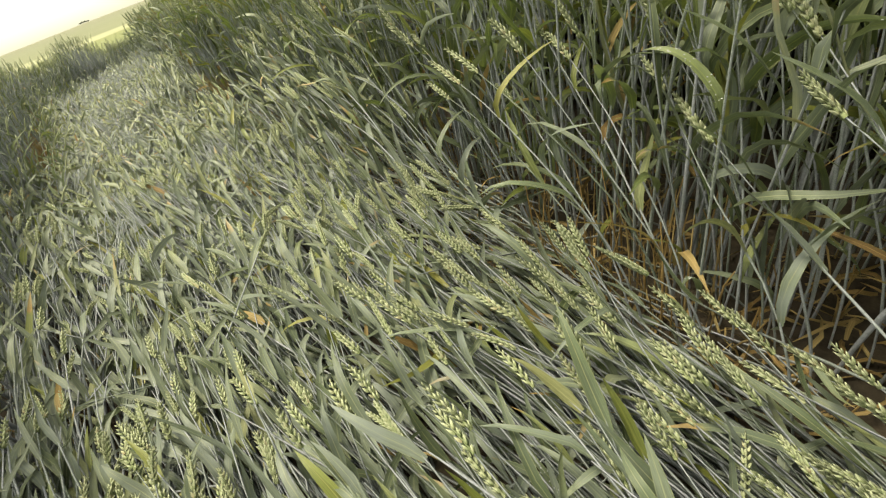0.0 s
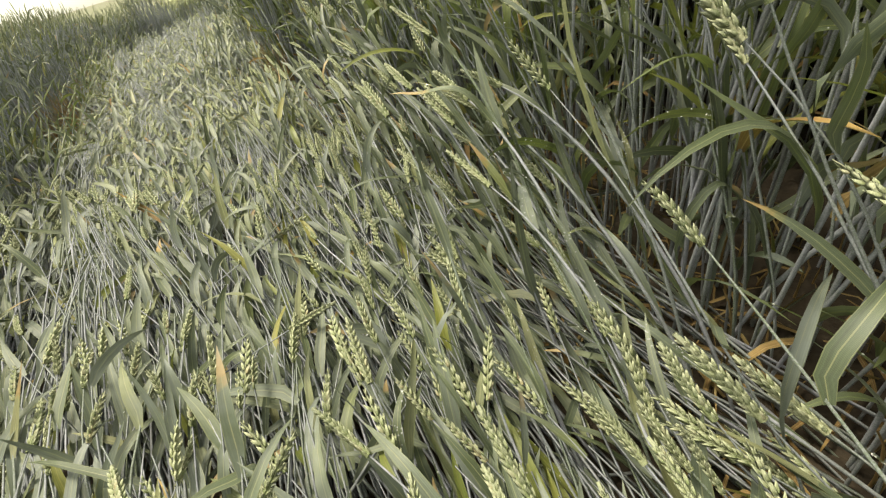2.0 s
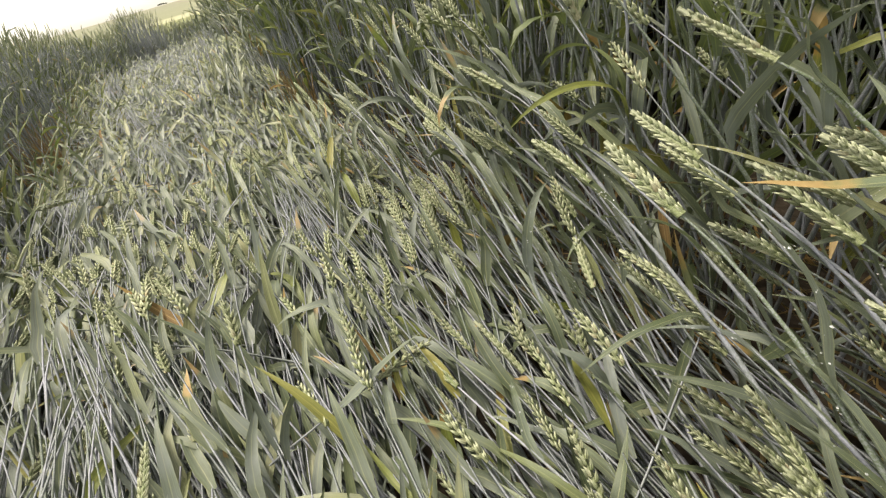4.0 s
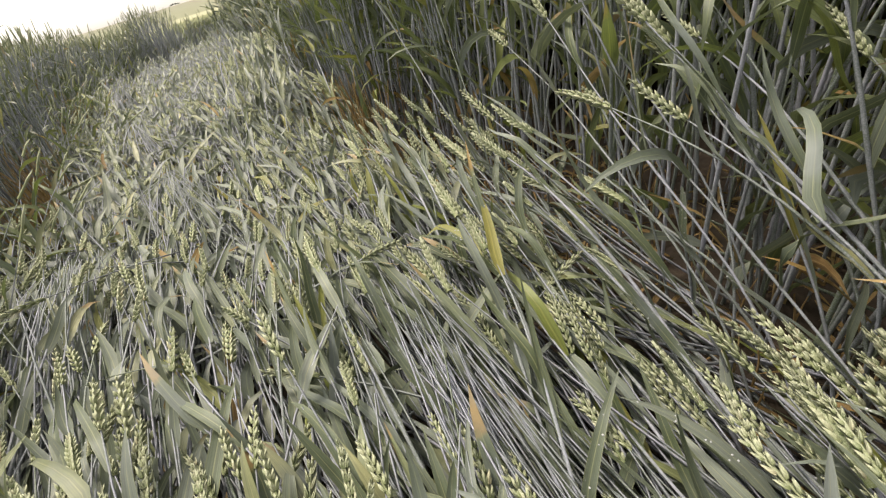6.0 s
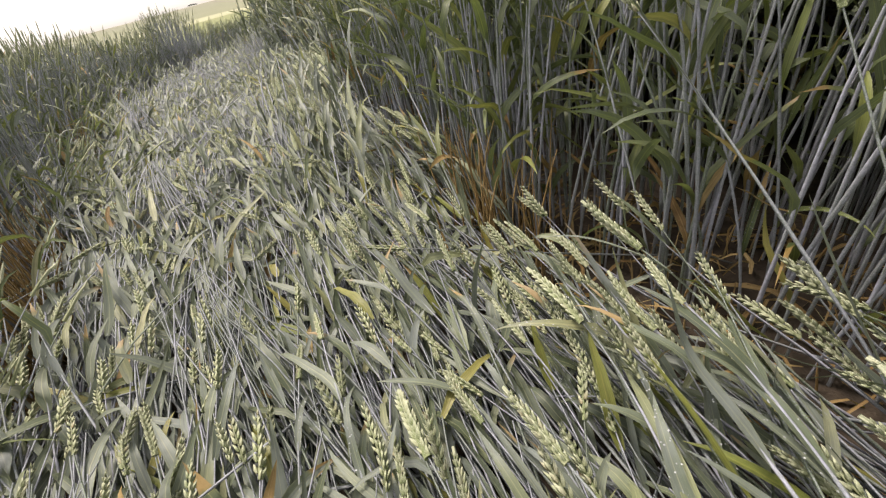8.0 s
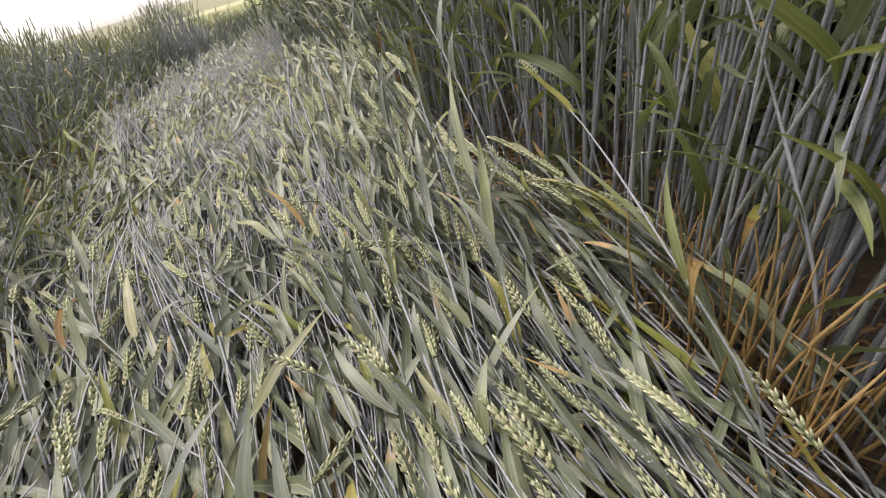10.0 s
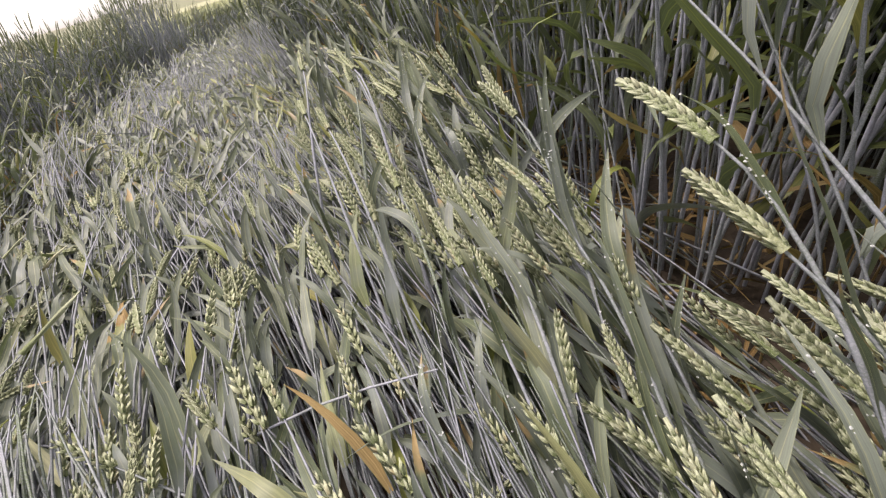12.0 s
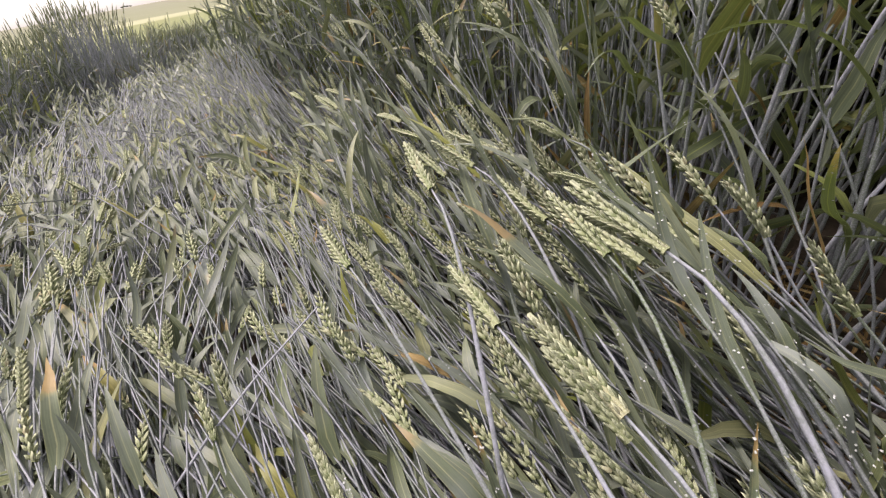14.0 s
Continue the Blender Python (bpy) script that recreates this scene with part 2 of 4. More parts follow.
def ground_material():
    """Brown soil near by; beyond the crop a green field, a bright strip painted as sunlit and an olive hillside paled
    for haze.
    """
    m, n, l, p, out = material("soil_and_far_fields")
    co = n.new("ShaderNodeTexCoord")
    sep = n.new("ShaderNodeSeparateXYZ")
    l.new(co.outputs["Object"], sep.inputs[0])
    near = noise_tex(n, l, 25, 6, vec=co.outputs["Object"])
    soil = ramp(n, [(0.25, (0.022, 0.016, 0.011)), (0.6, (0.05, 0.036, 0.025)), (0.8, (0.085, 0.064, 0.045))])
    l.new(near.outputs["Fac"], soil.inputs[0])
    wob = noise_tex(n, l, 0.012, 3, vec=co.outputs["Object"])
    y = math_node(n, l, "ADD", sep.outputs[1], math_node(n, l, "MULTIPLY", wob.outputs["Fac"], 40.0))
    pos = n.new("ShaderNodeMapRange")
    l.new(y, pos.inputs["Value"])
    pos.inputs["From Min"].default_value, pos.inputs["From Max"].default_value = 0, 2000
    # haze is mixed into these far colours; the pale yellow stops paint sunlight
    far = ramp(n, [(0.0, (0.14, 0.17, 0.07)), (0.13, (0.2, 0.22, 0.09)), (0.196, (0.21, 0.22, 0.09)), (0.202, (0.41, 0.4, 0.25)), (0.224, (0.39, 0.38, 0.25)), (0.231, (0.2, 0.2, 0.125)), (0.4, (0.2, 0.2, 0.135)), (0.57, (0.205, 0.195, 0.15)), (0.59, (0.29, 0.27, 0.22))])
    l.new(pos.outputs[0], far.inputs[0])
    patch = noise_tex(n, l, 0.03, 5, vec=co.outputs["Object"])
    farc = mixer(n, l, math_node(n, l, "MULTIPLY", patch.outputs["Fac"], 0.5), far.outputs[0], (0.12, 0.14, 0.05))
    out_y = math_node(n, l, "DIVIDE", math_node(n, l, "ABSOLUTE", math_node(n, l, "SUBTRACT", sep.outputs[1], 10.0)), 24.0)
    out_x = math_node(n, l, "DIVIDE", math_node(n, l, "ABSOLUTE", sep.outputs[0]), 16.0)
    sw = math_node(n, l, "GREATER_THAN", math_node(n, l, "MAXIMUM", out_x, out_y), 1.0)
    l.new(mixer(n, l, sw, soil.outputs[0], farc), p.inputs["Base Color"])
    p.inputs["Roughness"].default_value = 0.95
    bump = n.new("ShaderNodeBump")
    bump.inputs["Strength"].default_value, bump.inputs["Distance"].default_value = 0.8, 0.02
    l.new(near.outputs["Fac"], bump.inputs["Height"])
    l.new(bump.outputs[0], p.inputs["Normal"])
    return m


GROUND = ground_material()


# ---- mesh building ----
def link(name, verts, quads, tris, uvs, mat, parent=None, smooth=True, slots=None):
    """One mesh object from arrays. slots: material index of each quad, where mat is a list."""
    me = bpy.data.meshes.new(name)
    nq, nt = len(quads), len(tris)
    loops = np.concatenate([np.asarray(quads, np.int32).ravel(), np.asarray(tris, np.int32).ravel()]).astype(np.int32)
    me.vertices.add(len(verts))
    me.vertices.foreach_set("co", np.asarray(verts, np.float32).ravel())
    me.loops.add(len(loops))
    me.loops.foreach_set("vertex_index", loops)
    me.polygons.add(nq + nt)
    starts = np.concatenate([np.arange(nq) * 4, nq * 4 + np.arange(nt) * 3]).astype(np.int32)
    me.polygons.foreach_set("loop_start", starts)
    me.polygons.foreach_set("use_smooth", np.full(nq + nt, smooth))
    if uvs is not None:
        layer = me.uv_layers.new(name="UVMap")
        layer.data.foreach_set("uv", np.asarray(uvs, np.float32)[loops].ravel())
    me.update(calc_edges=True)
    me.validate()
    for one in mat if isinstance(mat, (list, tuple)) else [mat]:
        me.materials.append(one)
    ob = new(name, me)
    ob.parent = parent
    return ob


def unit(v):
    return v / np.maximum(np.linalg.norm(v, axis=-1, keepdims=True), 1e-9)


def frames(line):
    """Tangent, side and normal along centre lines (N, K, 3)."""
    tan = unit(np.gradient(line, axis=1))
    ref = np.broadcast_to(np.array([0.31, -0.2, 0.93]), tan.shape)
    side = unit(np.cross(tan, ref))
    return tan, side, np.cross(side, tan)


def batch(one_q, one_t, n, per):
    """Face tables of n copies of a piece of per vertices."""
    shift = (np.arange(n) * per)[:, None, None]
    q = (np.asarray(one_q, np.int64).reshape(1, -1, 4) + shift).reshape(-1, 4)
    t = (np.asarray(one_t, np.int64).reshape(1, -1, 3) + shift).reshape(-1, 3)
    return q, t


def tube(line, radius, sides):
    """Tubes round centre lines (N, K, 3) of radius (N, K): vertices (N, K*sides, 3) and the faces of one."""
    _, s, m = frames(line)
    n, k, _ = line.shape
    ang = np.arange(sides) * 2 * np.pi / sides
    ring = s[:, :, None] * np.cos(ang)[:, None] + m[:, :, None] * np.sin(ang)[:, None]
    v = line[:, :, None] + ring * radius[:, :, None, None]
    q = [[i * sides + j, i * sides + (j + 1) % sides, (i + 1) * sides + (j + 1) % sides, (i + 1) * sides + j] for i in range(k - 1) for j in range(sides)]
    uv = np.stack(np.broadcast_arrays((np.arange(sides) / sides)[None, :], np.linspace(0, 1, k)[:, None]), -1).reshape(-1, 2)
    return v.reshape(n, k * sides, 3), q, [], np.tile(uv, (n, 1))


def ribbon(line, width, twist, fold):
    """Leaf blades along centre lines: three points across, folded along the midrib."""
    tan, s, m = frames(line)
    up = np.where(m[..., 2:] < 0, -1.0, 1.0)
    m, s = m * up, s * up
    c, d = np.cos(twist)[..., None], np.sin(twist)[..., None]
    side, nor = s * c + m * d, m * c - s * d
    n, k, _ = line.shape
    w = width[..., None]
    v = np.stack([line - side * w * 0.5 + nor * w * fold, line, line + side * w * 0.5 + nor * w * fold], 2)
    q = [[i * 3 + j, i * 3 + j + 1, (i + 1) * 3 + j + 1, (i + 1) * 3 + j] for i in range(k - 1) for j in range(2)]
    uv = np.stack(np.broadcast_arrays(np.array([0, 0.5, 1.0])[None, :], np.linspace(0, 1, k)[:, None]), -1).reshape(-1, 2)
    return v.reshape(n, k * 3, 3), q, [], np.tile(uv, (n, 1))


def spikelets(line, length, rng, count, fine):
    """Ears: plump overlapping spikelets in two ranks along centre lines (N, K, 3): vertices (N, count*P, 3)."""
    n, k, _ = line.shape
    tan, s, m = frames(line)
    spin = rng.uniform(0, np.pi, n)[:, None, None]
    s, m = s * np.cos(spin) + m * np.sin(spin), m * np.cos(spin) - s * np.sin(spin)
    stations = np.array([0.0, 0.3, 0.7]) if fine else np.array([0.0, 0.42])
    bulge = np.array([0.72, 1.0, 0.66]) if fine else np.array([0.7, 1.0])
    sides = 5 if count > 36 else 4
    ang = np.arange(sides) * 2 * np.pi / sides + (0.3 if fine else np.pi / 4)
    # a pair of florets on each joint
    pair = 2
    joint = np.arange(count) // pair
    flare = (np.where(np.arange(count) % 2 == 0, 1.0, -1.0))[None, :, None]
    pos = (joint + 0.3) / (count / pair) * (k - 1) * 0.93
    i0 = np.minimum(pos.astype(int), k - 2)
    fr = (pos - i0)[None, :, None]
    at = lambda arr: arr[:, i0] * (1 - fr) + arr[:, i0 + 1] * fr
    o, t, sd, nr = at(line), unit(at(tan)), unit(at(s)), unit(at(m))
    hand = np.where(joint % 2 == 0, 1.0, -1.0)[None, :, None]
    taper = (1 - 0.45 * np.abs(np.linspace(-0.7, 1, count)) ** 2.2)[None, :, None]
    size = length[:, None, None] * taper * rng.uniform(0.88, 1.1, (n, count, 1))
    axis = unit(t + sd * hand * rng.uniform(0.26, 0.42, (n, count, 1)) + nr * (flare * 0.2 + rng.uniform(-0.08, 0.08, (n, count, 1))))
    across = unit(np.cross(axis, sd))
    out = np.cross(across, axis)
    sl, sw, sh = (size * v for v in ((0.118, 0.031, 0.03) if fine else (0.15, 0.035, 0.033)))
    base = o + sd * hand * size * 0.02 + nr * flare * size * 0.02
    rings = []
    for st, b in zip(stations, bulge):
        c = base + axis * sl * st
        rings.append(c[:, :, None] + (across[:, :, None] * np.cos(ang)[:, None] * sw[:, :, None] + out[:, :, None] * np.sin(ang)[:, None] * sh[:, :, None]) * b)
    v = np.concatenate([np.stack(rings, 2).reshape(n, count, -1, 3), (base + axis * sl * rng.uniform(1.04, 1.3, (n, count, 1)))[:, :, None]], 2)
    r, per = len(stations), len(stations) * sides + 1
    q1 = [[i * sides + j, i * sides + (j + 1) % sides, (i + 1) * sides + (j + 1) % sides, (i + 1) * sides + j] for i in range(r - 1) for j in range(sides)]
    t1 = [[(r - 1) * sides + j, (r - 1) * sides + (j + 1) % sides, r * sides] for j in range(sides)]
    uv = np.concatenate([np.stack(np.broadcast_arrays((np.arange(sides) / sides)[None, :], stations[:, None]), -1).reshape(-1, 2), [[0.5, 1.0]]])
    return v, q1, t1, uv, per


def spindle(line, length):
    """Far ears: knobbly tapered spindles."""
    k = line.shape[1]
    prof = np.resize([1.0, 0.75], k) * np.linspace(1, 0.75, k)
    prof[-1] = 0.15
    return tube(line, length[:, None] * 0.052 * prof[None, :], 3)


# ---- how the crop stands ----
LEFT_Y, LEFT_X = [-2, 2.3, 4.4, 5.8, 7.0, 8.0, 8.8, 9.6, 10.5, 11.5, 13.0, 16.0, 30.0], [-0.88, -0.86, -0.87, -0.98, -1.06, -1.0, -0.84, -0.6, -0.15, 0.4, 1.4, 3.5, 12.0]
RIGHT_Y, RIGHT_X = [-2, 0.4, 0.9, 1.4, 2.0, 2.5, 3.0, 3.55, 3.8, 4.15, 4.5, 5.0, 5.6, 6.2, 7.2, 8.0, 9.0, 10.5, 11.5, 13.0, 16.0, 30.0], [0.5, 0.55, 0.64, 0.68, 0.62, 0.62, 0.66, 0.6, 0.52, 0.51, 0.57, 0.63, 0.68, 0.82, 0.8, 0.64, 0.6, 0.8, 1.2, 2.4, 4.6, 14.0]


# how far the fallen crop piles up against the standing edge
SWELL_Y, SWELL_H = [0.7, 1.1, 1.5, 2.1, 2.4, 2.7, 3.0, 3.4, 3.7, 4.4, 4.8, 6.5], [0.0, 0.0, 0.12, 0.12, -0.06, -0.06, 0.05, 0.04, -0.08, -0.04, 0.13, 0.11]


GAP_Y, GAP_W = [0.6, 0.9, 1.2, 1.5, 2.1, 2.35, 2.7, 2.9, 3.3, 3.6, 4.4, 4.8, 5.3, 5.8, 6.5], [0.12, 0.2, 0.2, 0.08, 0.08, 0.22, 0.22, 0.05, 0.05, 0.1, 0.06, 0.14, 0.16, 0.06, 0.0]


def left_edge(y):
    return np.interp(y, LEFT_Y, LEFT_X)


def right_edge(y):
    return np.interp(y, RIGHT_Y, RIGHT_X)


def land(x, y):
    """Height of the ground: level along the walk, falling away behind, then rising to the far hill."""
    near = -0.04 * np.clip(y - 9.5, 0, 3) - 0.1 * np.clip(y - 12.5, 0, 30) - 0.02 * np.clip(y - 42, 0, 220)
    far = np.interp(y, [0, 265, 380, 440, 640, 900, 1200, 3000], [0, 0, 1.3, 2.8, 4.4, 9.9, 17.6, 14.0])
    return near + far


def swell(x, y):
    """The uneven ridge of the far hill."""
    return (np.asarray(y) - 300.0).clip(0, 900) / 900 * (1.2 * np.sin(np.asarray(x) / 170.0 + 1.0) + 0.5 * np.sin(np.asarray(x) / 61.0))


def smooth(x):
    x = np.clip(x, 0, 1)
    return x * x * (3 - 2 * x)


def stature(x, y):
    """Length of the standing stems, shorter where the field falls away, with one taller clump."""
    return np.interp(y, [2, 7.4, 8.4, 9.3, 12], [0.82, 0.82, 0.75, 0.65, 0.56]) + 0.28 * np.exp(-(((y - 10.5) / 0.6) ** 2) - ((x + 0.4) / 0.42) ** 2)


def matted(x, y):
    """Height of the flattened crop above the ground."""
    h = 0.29 + 0.05 * np.sin(2.1 * y + 1.3 * x) * np.cos(3.3 * x - 0.7 * y) + 0.03 * np.sin(7.1 * y) * np.sin(5.3 * x + 1)
    h = h + np.interp(y, SWELL_Y, SWELL_H) * smooth((x - right_edge(y) + 0.4) / 0.3) + 0.1 * smooth((abs(y - 4.55) - 0.2) / 0.4) * smooth((left_edge(y) + 0.25 - x) / 0.3)
    h = h + 0.08 * np.exp(-(((x - 0.28) / 0.26) ** 2) - ((y - 5.25) / 0.75) ** 2)
    return h + 0.1 * smooth((y - 5.5) / 2) * np.sin(11 * x + 4 * y) * np.sin(9 * y - 5 * x)


def bend(length, start, stop, s0, w, azim, k, rise, rng):
    """Centre lines of stems from the root: upright by start degrees, bowing to stop over the stretch s0..s0+w, the ear end lifted by rise."""
    n = len(length)
    s = np.linspace(0, 1, k)[None, :] * length[:, None]
    th = start[:, None] + (stop - start)[:, None] * smooth((s - s0[:, None]) / w[:, None])
    th = th - rise[:, None] * smooth((s / length[:, None] - 0.7) / 0.3)
    az = azim[:, None] + np.cumsum(rng.normal(0, 0.03, (n, k)), 1)
    th, ds = np.radians(th), (length / (k - 1))[:, None]
    d = np.stack([np.sin(th) * np.sin(az), np.sin(th) * np.cos(az), np.cos(th)], -1) * ds[..., None]
    line = np.cumsum(d, 1) - d[:, :1]
    return line


def lying(x, y, rng, k=13, level=None):
    """Stems pressed flat along +y, whose ears end at x, y."""
    n = len(x)
    length = rng.normal(0.78, 0.06, n).clip(0.6, 0.95)
    az = rng.normal(0.03, 0.11, n) - 0.02 * smooth((x - 0.2) / 0.3) + 0.14 * np.sin(3.7 * x + 3.3 * y) * np.cos(2.9 * y - x)
    stray = rng.random(n) < 0.05 + 0.04 * smooth((y - 5) / 3)
    az = np.where(stray, az + rng.normal(0, 0.9, n), az)
    # stems of one plant fall together
    plant = (np.floor(x / 0.085 + 0.35 * np.sin(9 * y)) * 12.9898 + np.floor(y / 0.15 + 0.35 * np.sin(11 * x)) * 78.233)
    fall, rank = np.sin(plant) * 43758.5453 % 1.0, np.sin(plant + 1.7) * 24634.6345 % 1.0
    az = az + 0.42 * (fall - 0.5)
    h = matted(x, y) * (rng.random(n) ** 0.6 * 0.46 + 0.24 + 0.42 * rank if level is None else level)
    start = rng.uniform(25, 60, n)
    w, s0 = np.full(n, 0.16), rng.uniform(0, 0.04, n)
    stop = np.degrees(np.arccos(((h - 0.16 * np.cos(np.radians(start + 12))) / (length - 0.16)).clip(-0.1, 0.8)))
    line = bend(length, start, stop, s0, w, az, k, rng.uniform(-26, 2, n) + 24 * smooth((x - 0.02) / 0.3), rng)
    end = line[:, -1]
    root = np.stack([x - end[:, 0], y - end[:, 1], np.zeros(n)], -1)
    root[:, 2] = land(root[:, 0], root[:, 1]) - 0.01
    lift = (h - end[:, 2])[:, None] * np.linspace(0, 1, k)[None, :] ** 2
    line[:, :, 2] += lift
    return line + root[:, None], length


def leaning(x, y, tilt, az, rng, k=13, tall=0.8):
    """Stems rooted at x, y that lean by tilt degrees towards az (0: along +y)."""
    n = len(x)
    length = rng.normal(tall, 0.05, n).clip(0.55, 0.98)
    line = bend(length, tilt * 0.35, tilt, rng.uniform(0.03, 0.2, n), rng.uniform(0.2, 0.5, n), az, k, rng.uniform(-18, 6, n), rng)
    return line + np.stack([x, y, land(x, y) - 0.01], -1)[:, None], length


def blades(line, frac, rng, flat, k=8, long=(0.15, 0.27), wide=(0.011, 0.0195), droop=1.0):
    """A leaf from each stem at the fraction frac of its length. flat: 1 where it lies with the flattened crop."""
    n, ks, _ = line.shape
    p = frac * (ks - 1)
    i = np.minimum(p.astype(int), ks - 2)
    r, fr = np.arange(n), (p - np.minimum(p.astype(int), ks - 2))[:, None]
    foot = line[r, i] * (1 - fr) + line[r, i + 1] * fr
    t0 = unit(line[r, i + 1] - line[r, i])
    length, width = rng.uniform(*long, n), rng.uniform(*wide, n)
    az = np.arctan2(t0[:, 0], t0[:, 1])
    side = rng.uniform(0, 2 * np.pi, n)
    az = np.where(flat > 0, az + np.where(rng.random(n) < 0.1, rng.normal(0, 1.2, n), rng.normal(0, 0.25, n)), side)
    el0 = np.where(flat > 0, np.arcsin(t0[:, 2].clip(-1, 1)) + rng.normal(0.15, 0.14, n), rng.uniform(0.75, 1.25, n))
    turn = np.where(flat > 0, rng.normal(0.55, 0.42, n), rng.gamma(2.0, 0.55, n) * droop)
    s = np.linspace(0, 1, k)[None, :]
    wave = rng.normal(0, 0.16, n)[:, None] * np.sin(2 * np.pi * (s * rng.uniform(0.7, 1.6, n)[:, None] + rng.random(n)[:, None]))
    el = el0[:, None] - turn[:, None] * s ** 1.5 + wave
    azs = az[:, None] + rng.normal(0, 1.0, n)[:, None] * np.where(flat > 0, 0.32, 0.35)[:, None] * s
    d = np.stack([np.cos(el) * np.sin(azs), np.cos(el) * np.cos(azs), np.sin(el)], -1)
    soft = (s[..., None] * 3).clip(0, 1)
    d = unit(t0[:, None] * (1 - soft) + d * soft) * (length / (k - 1))[:, None, None]
    c = foot[:, None] + np.cumsum(d, 1) - d[:, :1]
    floor = land(c[..., 0], c[..., 1]) + 0.01
    c[..., 2] = np.maximum(c[..., 2], floor)
    prof = np.minimum(1, 0.45 + s * 3.2) * (1 - s ** 2.6) + 0.02
    tw = (rng.normal(0, 0.5, n)[:, None] + rng.normal(0, 0.9, n)[:, None] * s) * np.where(flat > 0, 0.55, 1.0)[:, None]
    return ribbon(c, width[:, None] * prof, tw, 0.14)


def ear_lines(line, length, rng, k=7, mean=0.1):
    """Centre lines of ears on the tips of stems, and their lengths."""
    size = rng.normal(mean, 0.009, len(line)).clip(0.07, 0.125)
    t = unit(line[:, -1] - line[:, -2])
    nod = rng.normal(0, 0.12, (len(line), 1, 3)) + np.array([0, 0, -0.08])
    s = np.linspace(0, 1, k)[None, :, None]
    return line[:, -1][:, None] + (t[:, None] * s + nod * s * s * 0.5) * size[:, None, None], size


def stem_radius(k, n, rng, thick=1.0):
    s = np.linspace(0, 1, k)
    r = np.interp(s, [0, 0.35, 0.7, 1.0], [0.0029, 0.0028, 0.0022, 0.0012])
    node = np.zeros(k)
    node[[int(0.25 * k), int(0.55 * k)]] = 0.0006
    return (r + node)[None, :] * rng.uniform(0.85, 1.15, n)[:, None] * thick


def clear(line, gap=0.40):
    """Stems that leave the walker's way open: none reaches up into the strip where the camera is carried."""
    tip = line[:, -1:] + unit(line[:, -1:] - line[:, -2:-1]) * 0.1
    line = np.concatenate([line, tip], 1)
    return (np.hypot(line[..., 0], (line[..., 2] - 0.8) * 0.95) > gap).all(1)


def open_way(v):
    """Leaves that keep out of the walker's way."""
    return (np.hypot(v[..., 0], v[..., 2] - 0.8) > 0.4).all(1)


def joined(name, mat, pieces, parent):
    """Joins batches (vertices (N, P, 3), quads of one, triangles of one, uv) into one part."""
    vs, qs, ts, us, base = [], [], [], [], 0
    for v, q, t, uv in pieces:
        n, p, _ = v.shape
        bq, bt = batch(q, t, n, p)
        vs.append(v.reshape(-1, 3)), qs.append(bq + base), ts.append(bt + base), us.append(uv)
        base += n * p
    return link(name, np.concatenate(vs), np.concatenate(qs), np.concatenate(ts), np.concatenate(us), mat, parent)


def stuff(name, label, category):
    return tagged(new(name), label, category, kind="stuff")


def crop(name, label, line, length, flat, rng, leaf_at, ear, sides=3, long=(0.15, 0.27), wide=(0.011, 0.0195), dry=0.12, yellow=0.08, thick=1.0, leaf_k=8, droop=1.0, leaf=None, eared=None):
    """A stand of wheat as one uncountable thing with its stems, leaves and ears."""
    n, k, _ = line.shape
    top = stuff(name, label, "wheat crop")
    v, q, t, uv = tube(line, stem_radius(k, n, rng, thick), sides)
    joined("stems", STEM, [(v, q, t, uv)], top)
    piles = {"leaves": [], "yellowing_leaves": [], "dry_leaves": []}
    for frac, dead, *share in leaf_at:
        f = np.clip(rng.normal(frac, 0.05, n), 0.03, 0.93)
        v, q, t, uv = blades(line, f, rng, flat, leaf_k, long, wide, droop=droop)
        per = v.shape[1]
        uv = uv.reshape(n, per, 2)
        dice = np.where(open_way(v) & (rng.random(n) < (share or [1.0])[0]), rng.random(n), 9.0)
        cut1, cut2 = dead + dry, dead + dry + yellow
        for key, pick in (("dry_leaves", dice < cut1), ("yellowing_leaves", (dice >= cut1) & (dice < cut2)), ("leaves", (dice >= cut2) & (dice < 2))):
            if pick.any():
                piles[key].append((v[pick], q, t, uv[pick].reshape(-1, 2)))
    for key, mat in (("leaves", leaf or LEAF), ("yellowing_leaves", YELLOW), ("dry_leaves", DRY)):
        if piles[key]:
            joined(key, mat, piles[key], top)
    has = np.ones(n, bool) if eared is None else eared
    el, size = ear_lines(line[has], length[has], rng, 4 if ear == "far" else 7)
    if ear == "far":
        joined("ears", EAR, [spindle(el, size)], top)
    elif ear:
        seen = el[:, 0, 2] - land(el[:, 0, 0], el[:, 0, 1]) > 0.68 * matted(el[:, 0, 0], el[:, 0, 1])
        v, q, t, uv, per = spikelets(el[seen], size[seen], rng, 31 if ear == "fine" else 25, ear == "fine")
        nn, cnt = v.shape[:2]
        core = spindle(el[seen][:, [0, 2, 4, 6]], size[seen] * 0.85)
        joined("ears", EAR, [(v.reshape(nn * cnt, per, 3), q, t, np.tile(uv, (nn * cnt, 1))), core], top)
    return top


def scatter(rng, x0, x1, y0, y1, density, keep):
    n = int((x1 - x0) * (y1 - y0) * density)
    x, y = rng.uniform(x0, x1, n), rng.uniform(y0, y1, n)
    ok = keep(x, y)
    return x[ok], y[ok]


